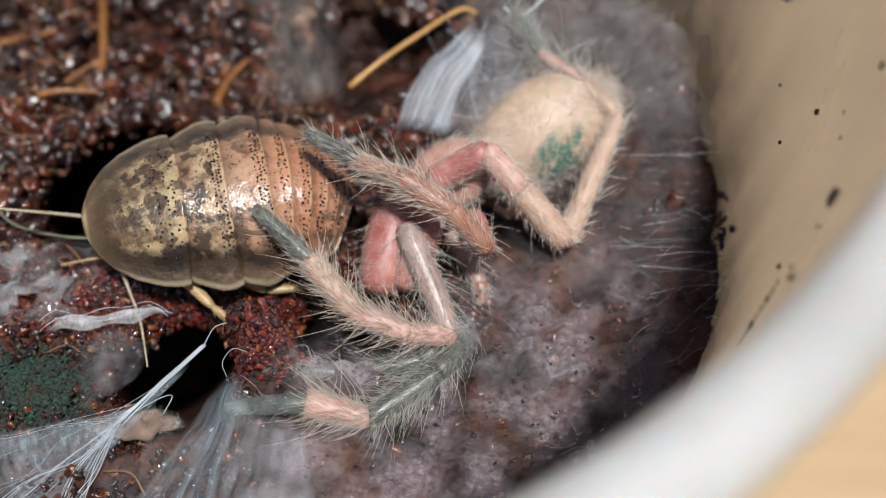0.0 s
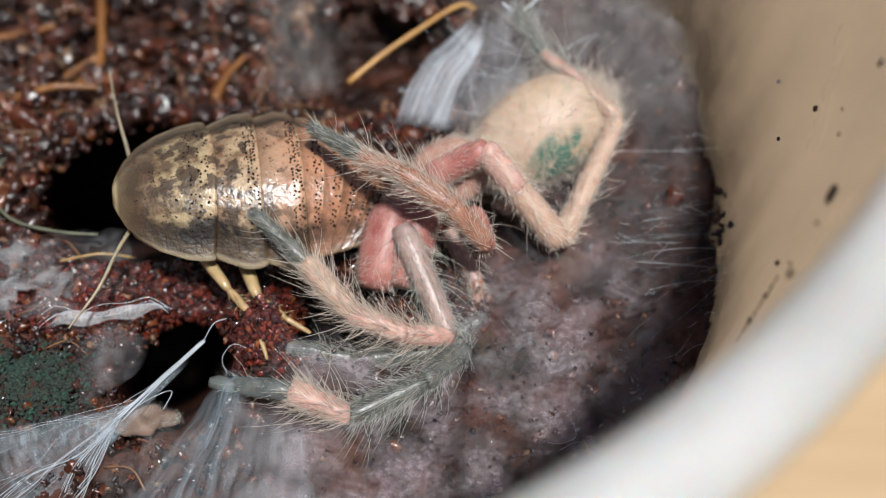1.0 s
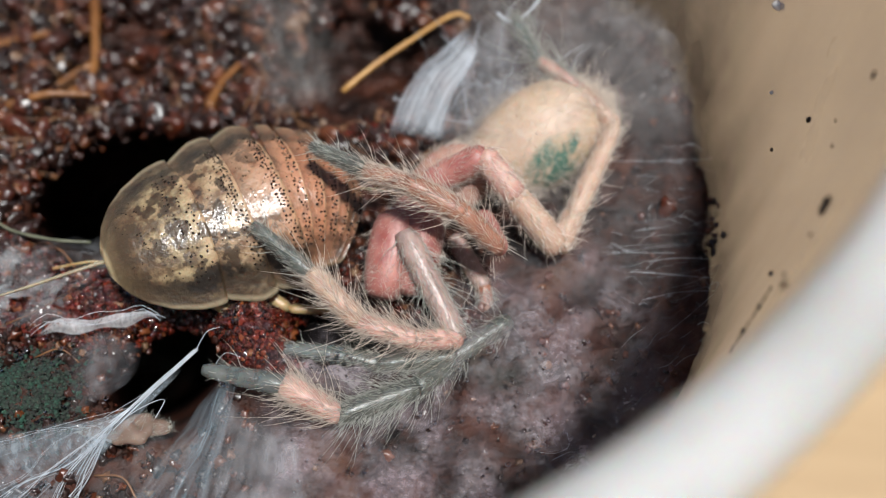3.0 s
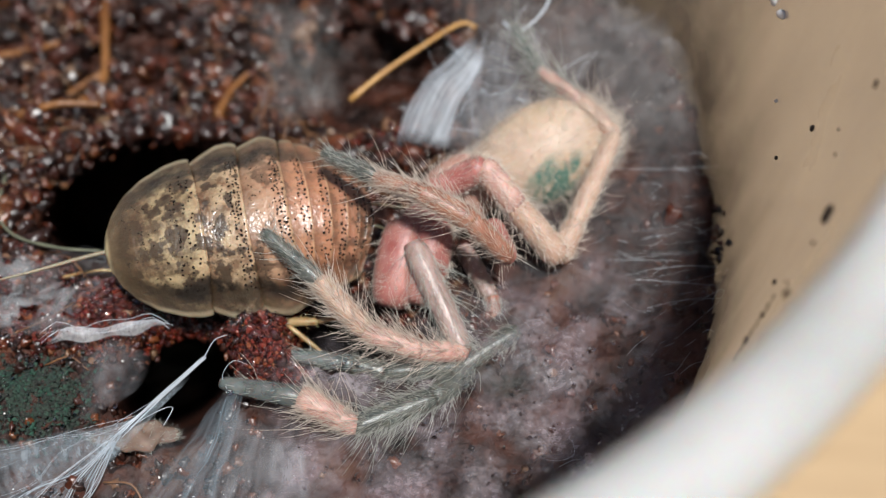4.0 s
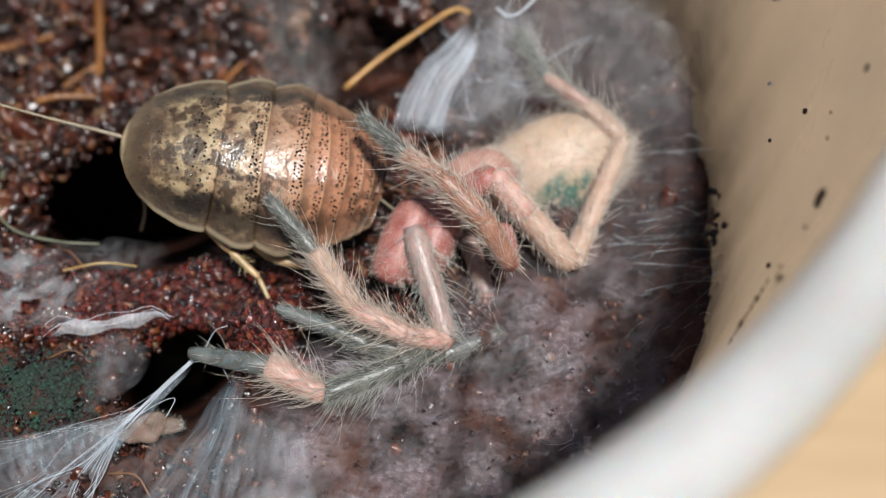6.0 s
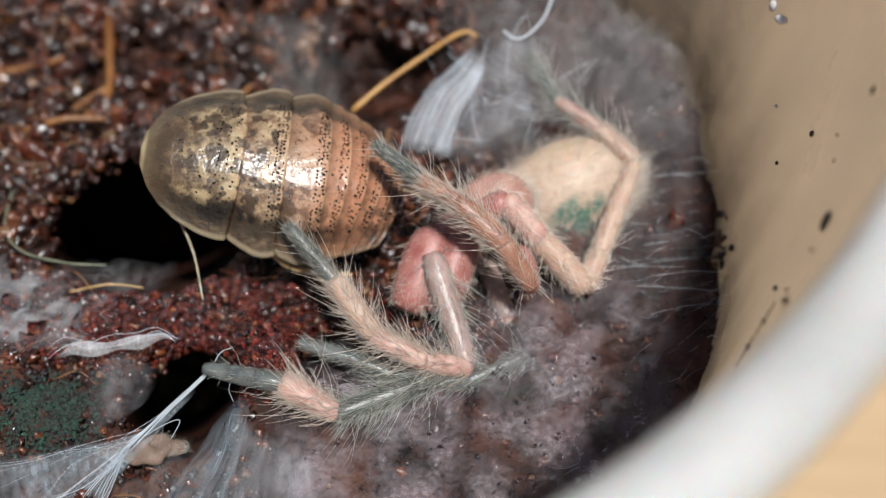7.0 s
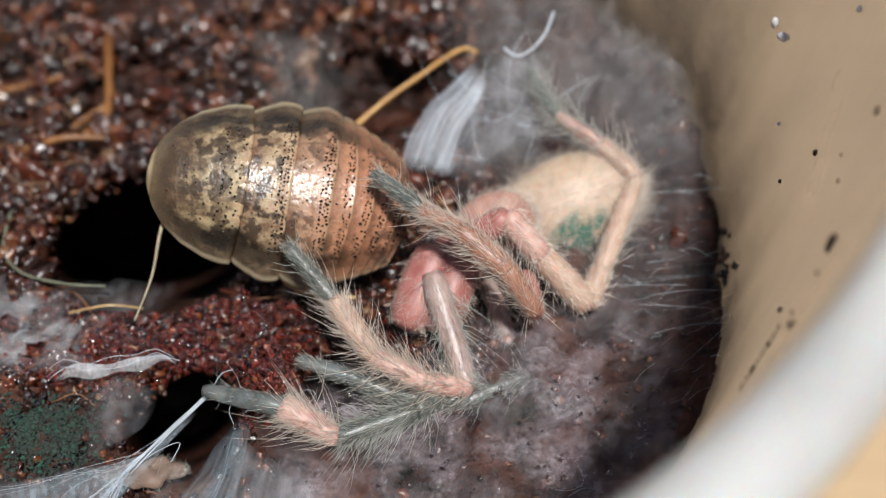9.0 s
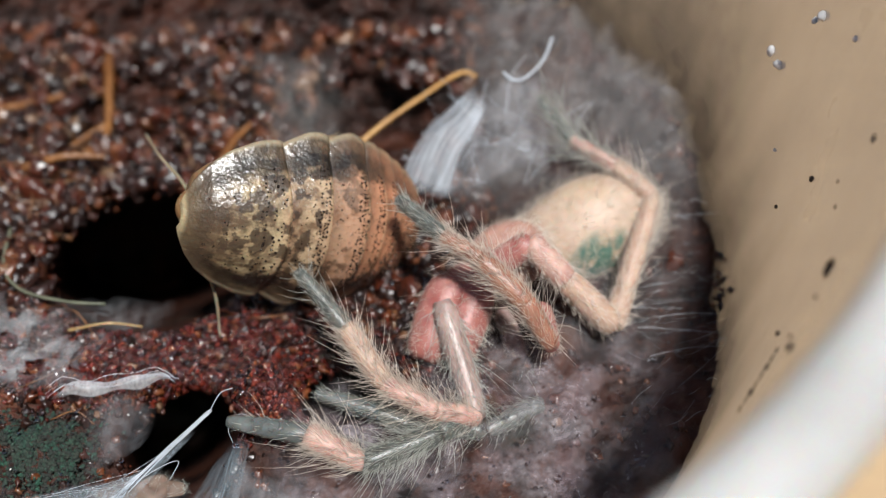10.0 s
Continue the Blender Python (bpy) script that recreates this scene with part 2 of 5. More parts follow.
M_SOIL = mat_soil()
M_RED = mat_grain("wet red soil grain", [(0.0, (0.008, 0.002, 0.0015)), (0.5, (0.085, 0.009, 0.004)), (0.9, (0.16, 0.02, 0.008)), (1.0, (0.22, 0.07, 0.025))], 0.1, 2600)
M_GRAIN = mat_grain("single wet red grain", [(0.0, (0.008, 0.002, 0.0015)), (0.5, (0.085, 0.009, 0.004)), (0.9, (0.16, 0.02, 0.008)), (1.0, (0.22, 0.07, 0.025))], 0.1, 2600, single=True)
M_CRUMB = mat_grain("damp brown soil crumb", [(0.0, (0.006, 0.003, 0.0025)), (0.45, (0.024, 0.006, 0.003)), (0.72, (0.085, 0.016, 0.0055)), (0.92, (0.16, 0.045, 0.012)), (1.0, (0.20, 0.115, 0.06))], 0.34)
M_ROOT = mat_fibre("golden root", (0.30, 0.14, 0.035), (0.46, 0.25, 0.08))
M_FIBRE = mat_fibre("coir fibre", (0.07, 0.026, 0.012), (0.2, 0.09, 0.035))
M_ROOTLET = mat_fibre("grey-green rootlet", (0.07, 0.075, 0.05), (0.15, 0.15, 0.10))
M_ORANGE = mat_fibre("damp orange root", (0.12, 0.042, 0.011), (0.22, 0.09, 0.024))
M_THREAD = mat_silk_thread()
M_VEIL = mat_silk_sheet("white silk veil", (0.80, 0.85, 0.92), 0.45, 1.0, (15, 1.8, 1), 0.4, 0.25)
M_GAUZE = mat_silk_sheet("grey silk gauze", (0.66, 0.63, 0.66), 0.0, 0.8, (60, 74, 1), 0.45, 0.12, (0.95, 0.78, 0.82))
M_LAYER = mat_silk_sheet("bluish grey silk layer", (0.46, 0.49, 0.51), 0.0, 0.55, (50, 40, 1), 0.4, 0.15, (0.9, 0.8, 0.78))
M_CURTAIN = mat_silk_sheet("loose silk curtain", (0.70, 0.70, 0.74), 0.15, 0.85, (9, 2.5, 1), 0.45, 0.15)
M_BLUE = mat_silk_sheet("bluish silk band", (0.48, 0.60, 0.68), 0.1, 0.75, (24, 3.5, 1), 0.5, 0.1)
M_FAN = mat_silk_sheet("filmy silk fan", (0.60, 0.70, 0.78), 0.1, 0.8, (5, 40, 1), 0.5, 0.08)
M_RIBBON = mat_silk_sheet("matted silk ribbon", (0.78, 0.80, 0.82), 0.25, 1.0, (2.5, 36, 1), 0.4, 0.35)
M_FOG = mat_silk_sheet("dense grey silk fog", (0.36, 0.335, 0.33), 0.2, 0.75, (5, 9, 1), 0.45, 0.45)
M_STRIP = mat_silk_sheet("dusty grey silk", (0.46, 0.43, 0.41), 0.15, 0.8, (6, 4, 1), 0.45, 0.2)
M_SHRED = mat_silk_sheet("torn bluish grey silk", (0.44, 0.47, 0.50), 0.1, 0.9, (4, 4, 1), 0.45, 0.2, (0.95, 0.8, 0.78))
M_FILM = mat_film()
M_HAZE = mat_silk_sheet("thin silk haze", (0.60, 0.58, 0.60), 0.0, 0.36, (14, 46, 1))
M_MOSS = mat_grain("green moss", [(0.0, (0.0015, 0.009, 0.006)), (0.6, (0.003, 0.028, 0.016)), (1.0, (0.008, 0.06, 0.034))], 0.9)
M_DROP = mat_drop()
M_WALL = mat_cup_wall()
M_LIP = mat_lip()
M_TABLE = mat_table()
M_SHELL = mat_shell()
M_SPOT = mat_skin("dark granule", (0.010, 0.006, 0.004), (0.022, 0.013, 0.008), 0.18, 2000, 0.0)
M_BELLY = mat_skin("brown roach belly", (0.16, 0.085, 0.035), (0.24, 0.13, 0.055), 0.35)
M_LIMB = mat_skin("amber roach limb", (0.26, 0.165, 0.07), (0.42, 0.30, 0.155), 0.3)
M_FEELER = mat_skin("ringed feeler", (0.16, 0.13, 0.085), (0.32, 0.27, 0.18), 0.4, 2600)
M_PINK = mat_skin("pink leg skin", (0.36, 0.18, 0.15), (0.54, 0.36, 0.30), 0.5)
M_TAN = mat_skin("tan hairy leg skin", (0.21, 0.085, 0.055), (0.36, 0.18, 0.12), 0.36)
M_RED_SKIN = mat_skin("red leg base skin", (0.25, 0.07, 0.06), (0.44, 0.21, 0.18), 0.45, 900)
M_DUSK = mat_skin("greyish pink leg skin", (0.22, 0.15, 0.13), (0.42, 0.30, 0.27), 0.36)
M_GLASSY = mat_skin("glassy grey leg tip", (0.08, 0.088, 0.085), (0.19, 0.20, 0.19), 0.25, clear=0.3)
M_GREY = mat_skin("blue-grey leg skin", (0.045, 0.047, 0.042), (0.13, 0.13, 0.115), 0.3)
M_CREAM = mat_skin("peach leg skin", (0.36, 0.225, 0.165), (0.49, 0.345, 0.265), 0.5)
M_CARA = mat_skin("reddish brown carapace", (0.27, 0.13, 0.10), (0.42, 0.25, 0.20), 0.45)
M_ABD = mat_abdomen()
M_HAIR = mat_bristle("pale bristle", (0.88, 0.77, 0.67))
M_HAIR_G = mat_bristle("grey bristle", (0.62, 0.62, 0.56), 0.25)
M_PELLET = mat_skin("dull peach pellet", (0.07, 0.042, 0.03), (0.22, 0.15, 0.115), 0.7, 700)
# near-white colour that stands in for glints on wet soil and wall drops
M_GLINT = mat_skin("white glint colour", (0.55, 0.5, 0.48), (0.82, 0.8, 0.78), 0.15, 900, 0.0)
M_DIRT = mat_skin("dark dirt", (0.02, 0.012, 0.008), (0.06, 0.035, 0.02), 0.6, 800, 0.0)


# ---- mesh helpers (millimetres in, metres out) ----
rng = np.random.default_rng(11)


def part(name, geo, material, parent=None, label="", origin=(0, 0, 0), uv=None, flat=False):
    """Links (vertices, faces) in mm as one mesh object, under a thing if given."""
    v, f = geo
    v = (np.asarray(v, float) - np.asarray(origin, float)) * MM
    me = bpy.data.meshes.new(name)
    me.from_pydata(v.tolist(), [], [list(map(int, a)) for a in f])
    if not flat:
        me.polygons.foreach_set("use_smooth", np.ones(len(me.polygons), bool))
    if uv is not None:
        layer = me.uv_layers.new(name="UVMap")
        idx = np.empty(len(me.loops), int)
        me.loops.foreach_get("vertex_index", idx)
        layer.data.foreach_set("uv", np.asarray(uv, float)[idx].ravel())
    me.materials.append(material)
    me.update()
    ob = new(name, me)
    ob.location = Vector(origin) * MM
    if parent is not None:
        ob.parent = parent
    if label:
        tagged(ob, label)
    return ob


def cover(ob, values):
    """Stores how dense a silk sheet is at each vertex."""
    ob.data.attributes.new("cover", "FLOAT", "POINT").data.foreach_set("value", np.asarray(values, np.float32))


def merge(geos):
    vs, fs, n = [], [], 0
    for v, f in geos:
        vs.append(np.asarray(v, float))
        fs.extend([[i + n for i in a] for a in f])
        n += len(v)
    return np.concatenate(vs), fs


def spline(points, n):
    """A smooth line of n points through the given ones."""
    p = np.asarray(points, float)
    if len(p) == 2:
        return p[0] + (p[1] - p[0]) * np.linspace(0, 1, n)[:, None]
    q = np.vstack([2 * p[0] - p[1], p, 2 * p[-1] - p[-2]])
    out = []
    for t in np.linspace(0, len(p) - 1, n):
        i = min(int(t), len(p) - 2)
        s = t - i
        a, b, c, d = q[i:i + 4]
        out.append(0.5 * (2 * b + (c - a) * s + (2 * a - 5 * b + 4 * c - d) * s * s + (3 * b - a - 3 * c + d) * s ** 3))
    return np.array(out)


def frames_of(line):
    tan = np.gradient(line, axis=0)
    tan /= np.linalg.norm(tan, axis=1)[:, None] + 1e-9
    ref = np.array([0.3, 0.2, 0.93])
    a = np.cross(tan, ref)
    a /= np.linalg.norm(a, axis=1)[:, None] + 1e-9
    return tan, a, np.cross(a, tan)


def tube(line, radii, sides=10, rough=0.0, flatten=1.0):
    line = np.asarray(line, float)
    n = len(line)
    radii = np.broadcast_to(np.asarray(radii, float), (n,))
    tan, a, b = frames_of(line)
    th = np.arange(sides) * 2 * np.pi / sides
    ring = np.cos(th)[None, :, None] * a[:, None] + flatten * np.sin(th)[None, :, None] * b[:, None]
    r = radii[:, None] * (1 + rough * rng.normal(size=(n, sides)))
    v = (line[:, None] + ring * r[..., None]).reshape(-1, 3)
    f = []
    for i in range(n - 1):
        for j in range(sides):
            k = (j + 1) % sides
            f.append([i * sides + j, i * sides + k, (i + 1) * sides + k, (i + 1) * sides + j])
    v = np.vstack([v, line[:1], line[-1:]])
    for j in range(sides):
        k = (j + 1) % sides
        f.append([n * sides, k, j])
        f.append([n * sides + 1, (n - 1) * sides + j, (n - 1) * sides + k])
    return v, f


def grid(points):
    """Faces over an array of points (n, m, 3)."""
    n, m = points.shape[:2]
    f = [[i * m + j, i * m + j + 1, (i + 1) * m + j + 1, (i + 1) * m + j] for i in range(n - 1) for j in range(m - 1)]
    return points.reshape(-1, 3), f


def bristles(p, d, length, radius, bend):
    """Many tapered curved hairs: roots, directions, lengths, root radius, bends."""
    p, d, bend = (np.asarray(x, float) for x in (p, d, bend))
    n = len(p)
    length = np.broadcast_to(length, (n,))
    radius = np.broadcast_to(radius, (n,))
    d = d / (np.linalg.norm(d, axis=1)[:, None] + 1e-9)
    a = np.cross(d, np.array([0.31, 0.52, 0.8]))
    a /= np.linalg.norm(a, axis=1)[:, None] + 1e-9
    b = np.cross(d, a)
    rings = []
    for s, w in ((0.0, 1.0), (0.4, 0.8), (0.75, 0.5)):
        c = p + (d * s + bend * s * s) * length[:, None]
        for k in range(3):
            t = k * 2.0944
            rings.append(c + (a * math.cos(t) + b * math.sin(t)) * (radius * w)[:, None])
    rings.append(p + (d + bend) * length[:, None])
    v = np.stack(rings, 1).reshape(-1, 3)
    pat = [(0, 1, 4, 3), (1, 2, 5, 4), (2, 0, 3, 5), (3, 4, 7, 6), (4, 5, 8, 7), (5, 3, 6, 8), (6, 7, 9), (7, 8, 9), (8, 6, 9)]
    f = [[i * 10 + k for k in q] for i in range(n) for q in pat]
    return v, f


PHI = (1 + 5 ** 0.5) / 2
ICO_V = np.array([(-1, PHI, 0), (1, PHI, 0), (-1, -PHI, 0), (1, -PHI, 0), (0, -1, PHI), (0, 1, PHI), (0, -1, -PHI), (0, 1, -PHI), (PHI, 0, -1), (PHI, 0, 1), (-PHI, 0, -1), (-PHI, 0, 1)]) / math.sqrt(1 + PHI * PHI)
ICO_F = [(0, 11, 5), (0, 5, 1), (0, 1, 7), (0, 7, 10), (0, 10, 11), (1, 5, 9), (5, 11, 4), (11, 10, 2), (10, 7, 6), (7, 1, 8), (3, 9, 4), (3, 4, 2), (3, 2, 6), (3, 6, 8), (3, 8, 9), (4, 9, 5), (2, 4, 11), (6, 2, 10), (8, 6, 7), (9, 8, 1)]


def finer(v, f):
    v = [tuple(a) for a in v]
    mid, out = {}, []

    def half(i, j):
        key = (min(i, j), max(i, j))
        if key not in mid:
            c = np.array(v[i]) + np.array(v[j])
            v.append(tuple(c / np.linalg.norm(c)))
            mid[key] = len(v) - 1
        return mid[key]

    for a, b, c in f:
        x, y, z = half(a, b), half(b, c), half(c, a)
        out += [(a, x, z), (b, y, x), (c, z, y), (x, y, z)]
    return np.array(v), out


ICO2_V, ICO2_F = finer(ICO_V, ICO_F)


def pebbles(centres, sizes, fine=False, lump=0.22):
    """Many lumpy grains as one mesh."""
    bv, bf = (ICO2_V, ICO2_F) if fine else (ICO_V, ICO_F)
    n, k = len(centres), len(bv)
    s = np.asarray(sizes)[:, None, None] * (1 + lump * rng.normal(size=(n, k, 1)))
    st = 1 + 0.25 * rng.normal(size=(n, 1, 3))
    ang = rng.uniform(0, 6.28, n)
    ca, sa = np.cos(ang)[:, None], np.sin(ang)[:, None]
    b = bv[None] * s * np.clip(st, 0.5, 1.6)
    x, y = b[..., 0] * ca - b[..., 1] * sa, b[..., 0] * sa + b[..., 1] * ca
    v = (np.stack([x, y, b[..., 2]], -1) + np.asarray(centres)[:, None]).reshape(-1, 3)
    f = (np.asarray(bf)[None] + np.arange(n)[:, None, None] * k).reshape(-1, 3)
    return v, f


def lean(x, y, z):
    """From the leaning plane of the creatures to the upright place, in mm."""
    c, s = math.cos(radians(LEAN)), math.sin(radians(LEAN))
    return (x, y * c - z * s, y * s + z * c)


STAGE = pose(0, 0, 0, LEAN, 0, 0)


def staged(x, y, z, rx=0, ry=0, rz=0):
    return STAGE @ pose(x * MM, y * MM, z * MM, rx, ry, rz)


# ---- the place: table, cup, soil ----
CUP_X, CUP_Y, LIP_R, LIP_Z, FLARE, FLOOR_Z = -12.4, 4.3, 28.2, 19.4, 0.16, -24.0


def wall_r(z):
    return LIP_R - FLARE * (LIP_Z - z)


def table():
    n = 40
    xs = np.linspace(-600, 600, n)
    p = np.array([[(x, y, FLOOR_Z - 0.7) for x in xs] for y in xs])
    ob = part("table_top", grid(p), M_TABLE)
    tagged(ob, "pale tan wooden table top under the cup", "table", kind="structure")


def revolve(profile, n=160):
    p = np.array(profile, float)
    th = np.linspace(0, 2 * np.pi, n, endpoint=False)
    v = np.stack([CUP_X + p[None, :, 0] * np.cos(th)[:, None], CUP_Y + p[None, :, 0] * np.sin(th)[:, None], np.broadcast_to(p[:, 1], (n, len(p)))], -1)
    m = len(p)
    f = [[i * m + j, ((i + 1) % n) * m + j, ((i + 1) % n) * m + (j + 1) % m, i * m + (j + 1) % m] for i in range(n) for j in range(m)]
    return v.reshape(-1, 3), f


def cup():
    root = new("plastic_cup")
    tagged(root, "translucent plastic cup with a thick milky lip", "cup")
    zs = np.linspace(FLOOR_Z, LIP_Z - 0.9, 24)
    inner = [(wall_r(z), z) for z in zs]
    outer = [(wall_r(z) + 0.55, z) for z in zs[::-1]]
    part("wall", revolve(inner + outer), M_WALL, root, "thin see-through tapered wall")
    base = [(0.2, FLOOR_Z - 0.6), (wall_r(FLOOR_Z) + 0.5, FLOOR_Z - 0.6), (wall_r(FLOOR_Z) + 0.5, FLOOR_Z - 0.05), (0.2, FLOOR_Z - 0.05)]
    part("bottom", revolve(base), M_WALL, root)
    # rolled lip: round on top, with a flat shoulder and a turned-down edge
    prof = [(-0.05, -1.0), (-0.1, -0.4), (0.1, 0.05), (0.5, 0.35), (1.0, 0.42), (1.4, 0.3), (1.7, 0.1), (1.95, -0.15), (2.15, -0.55), (2.2, -1.1), (2.0, -1.4), (1.85, -1.1), (1.6, -0.75), (1.2, -0.55), (0.9, -0.6), (0.6, -1.0)]
    part("lip", revolve([(LIP_R + a, LIP_Z + b) for a, b in prof]), M_LIP, root, "milky white rolled lip")


def bowl(x, y, cx, cy, rx, ry, sharp=2.0):
    """1 in the middle of an oval hollow, 0 outside."""
    d = np.sqrt(((x - cx) / rx) ** 2 + ((y - cy) / ry) ** 2)
    return 1 / (1 + np.exp((d - 1) * 5 * sharp))


def fbm(x, y, s, seed, octaves=4):
    out, amp = 0.0, 1.0
    for k in range(octaves):
        out += amp * noise.noise(Vector((x * s + seed * 7.1, y * s - seed * 3.7, seed * 1.3)))
        amp *= 0.55
        s *= 2.1
    return out


def soil_shape(x, y):
    """Height of the soil without its fine roughness."""
    h = -22.0 * bowl(x, y, -13.8, 3.85, 4.6, 4.1, 4.0)       # burrow
    h = h - 20.0 * bowl(x, y, -11.0, -6.1, 2.0, 2.4, 3.0)   # pocket under the ledge
    h = h - 11.0 * bowl(x, y, -4.3, -4.3, 1.9, 1.4, 1.8)
    h = h + 1.0 * bowl(x, y, -7.8, -4.7, 1.9, 1.5, 1.6)      # clump of wet grains
    h = h - 3.5 * bowl(x, y, -3.0, 13.4, 3.6, 3.2, 0.8)
    h = h + 2.2 * bowl(x, y, 12.5, -7.0, 3.5, 4.5, 0.6) - 0.9 * bowl(x, y, 12.5, 0.5, 2.5, 4.0, 0.8)
    h = h + 2.0 * bowl(x, y, 11.5, 15.0, 4.0, 7.0, 0.5)
    h = h - 0.3 * bowl(x, y, -13.0, -2.4, 7.0, 1.2, 1.0)    # ledge
    h = h + 0.3 * bowl(x, y, -7.6, -4.6, 3.0, 1.1, 1.0) - 0.8 * bowl(x, y, -8.0, -2.4, 4.5, 1.2, 1.0)
    h = h - 1.6 / (1 + np.exp((y + 8.5) * 0.9))
    h = h - 1.5 * bowl(x, y, -15, 17, 11, 7, 0.4)
    return h


def soil_h(x, y):
    return float(soil_shape(x, y)) + 0.9 * fbm(x, y, 0.28, 1) + 0.42 * fbm(x, y, 1.1, 2, 3) + (1.7 if y > 6 else 0.0) * min(1.0, max(0.0, (y - 6) / 3)) * (abs(fbm(x, y, 0.55, 7, 2)) - 0.45)


def soil():
    step = 0.24
    n = int(52 / step)
    xs = CUP_X - 26 + np.arange(n) * step
    ys = CUP_Y - 26 + np.arange(n) * step
    z = np.array([[soil_h(x, y) for x in xs] for y in ys]) + rng.normal(size=(n, n)) * 0.09
    X, Y = np.meshgrid(xs, ys)
    keep = np.hypot(X - CUP_X, Y - CUP_Y) < 25.6
    ids = -np.ones((n, n), int)
    ids[keep] = np.arange(keep.sum())
    v = np.stack([X[keep], Y[keep], z[keep]], 1)
    deep = np.maximum(0, -0.4 - v[:, 2])  # hollows slant down under the far edge
    v[:, 0] += v[:, 0] / 37.5 * deep
    v[:, 1] += np.clip((v[:, 1] + 28.9) / 37.5, 0.4, 0.95) * deep
    rr = np.hypot(v[:, 0] - CUP_X, v[:, 1] - CUP_Y)
    lim = LIP_R - FLARE * (LIP_Z - v[:, 2]) - 0.03
    s = np.minimum(1, lim / np.maximum(rr, 1e-6))
    v[:, 0], v[:, 1] = CUP_X + (v[:, 0] - CUP_X) * s, CUP_Y + (v[:, 1] - CUP_Y) * s
    f = []
    for i in range(n - 1):
        for j in range(n - 1):
            q = (ids[i, j], ids[i, j + 1], ids[i + 1, j + 1], ids[i + 1, j])
            if min(q) >= 0:
                f.append(q)
    ob = part("ground", (v, f), M_SOIL)
    tagged(ob, "dark damp coir soil with a burrow hollowed into it", "soil", kind="structure")
    return ob


def soil_film():
    """Wet soil smeared thinly up the inside of the wall, fading out upwards."""
    ths = np.radians(np.linspace(-66, 58, 125))
    zs = np.linspace(-1.2, 13.0, 56)
    p = np.array([[(CUP_X + (wall_r(z) - 0.03) * math.cos(t), CUP_Y + (wall_r(z) - 0.03) * math.sin(t), z) for z in zs] for t in ths])
    ob = part("soil_film", grid(p), M_FILM)
    values = []
    for t in ths:
        deg = math.degrees(t)
        x, y = CUP_X + 24.9 * math.cos(t), CUP_Y + 24.9 * math.sin(t)
        top = soil_h(x, y)
        reach = 4.2 + 1.2 * fbm(deg * 0.1, 0, 1.0, 41, 3) + 5.5 / (1 + math.exp(-(deg - 12) / 5))
        for z in zs:
            k = (z - top) / max(0.6, reach)
            values.append(0.93 * (1 if k < 0 else math.exp(-1.0 * k ** 1.5)) * min(1.0, (13.0 - z) / 3))
    cover(ob, np.clip(values, 0, 1))
    tagged(ob, "thin brown film of wet soil smeared up the cup wall", "soil", kind="stuff")


def scatter(n, x0, x1, y0, y1, want):
    """Random places on the soil where want(x, y) is larger than a random number."""
    out = []
    while len(out) < n:
        x, y = rng.uniform(x0, x1), rng.uniform(y0, y1)
        if math.hypot(x - CUP_X, y - CUP_Y) < 24.6 and rng.random() < want(x, y) and soil_h(x, y) > -1.6:
            out.append((x, y))
    return out


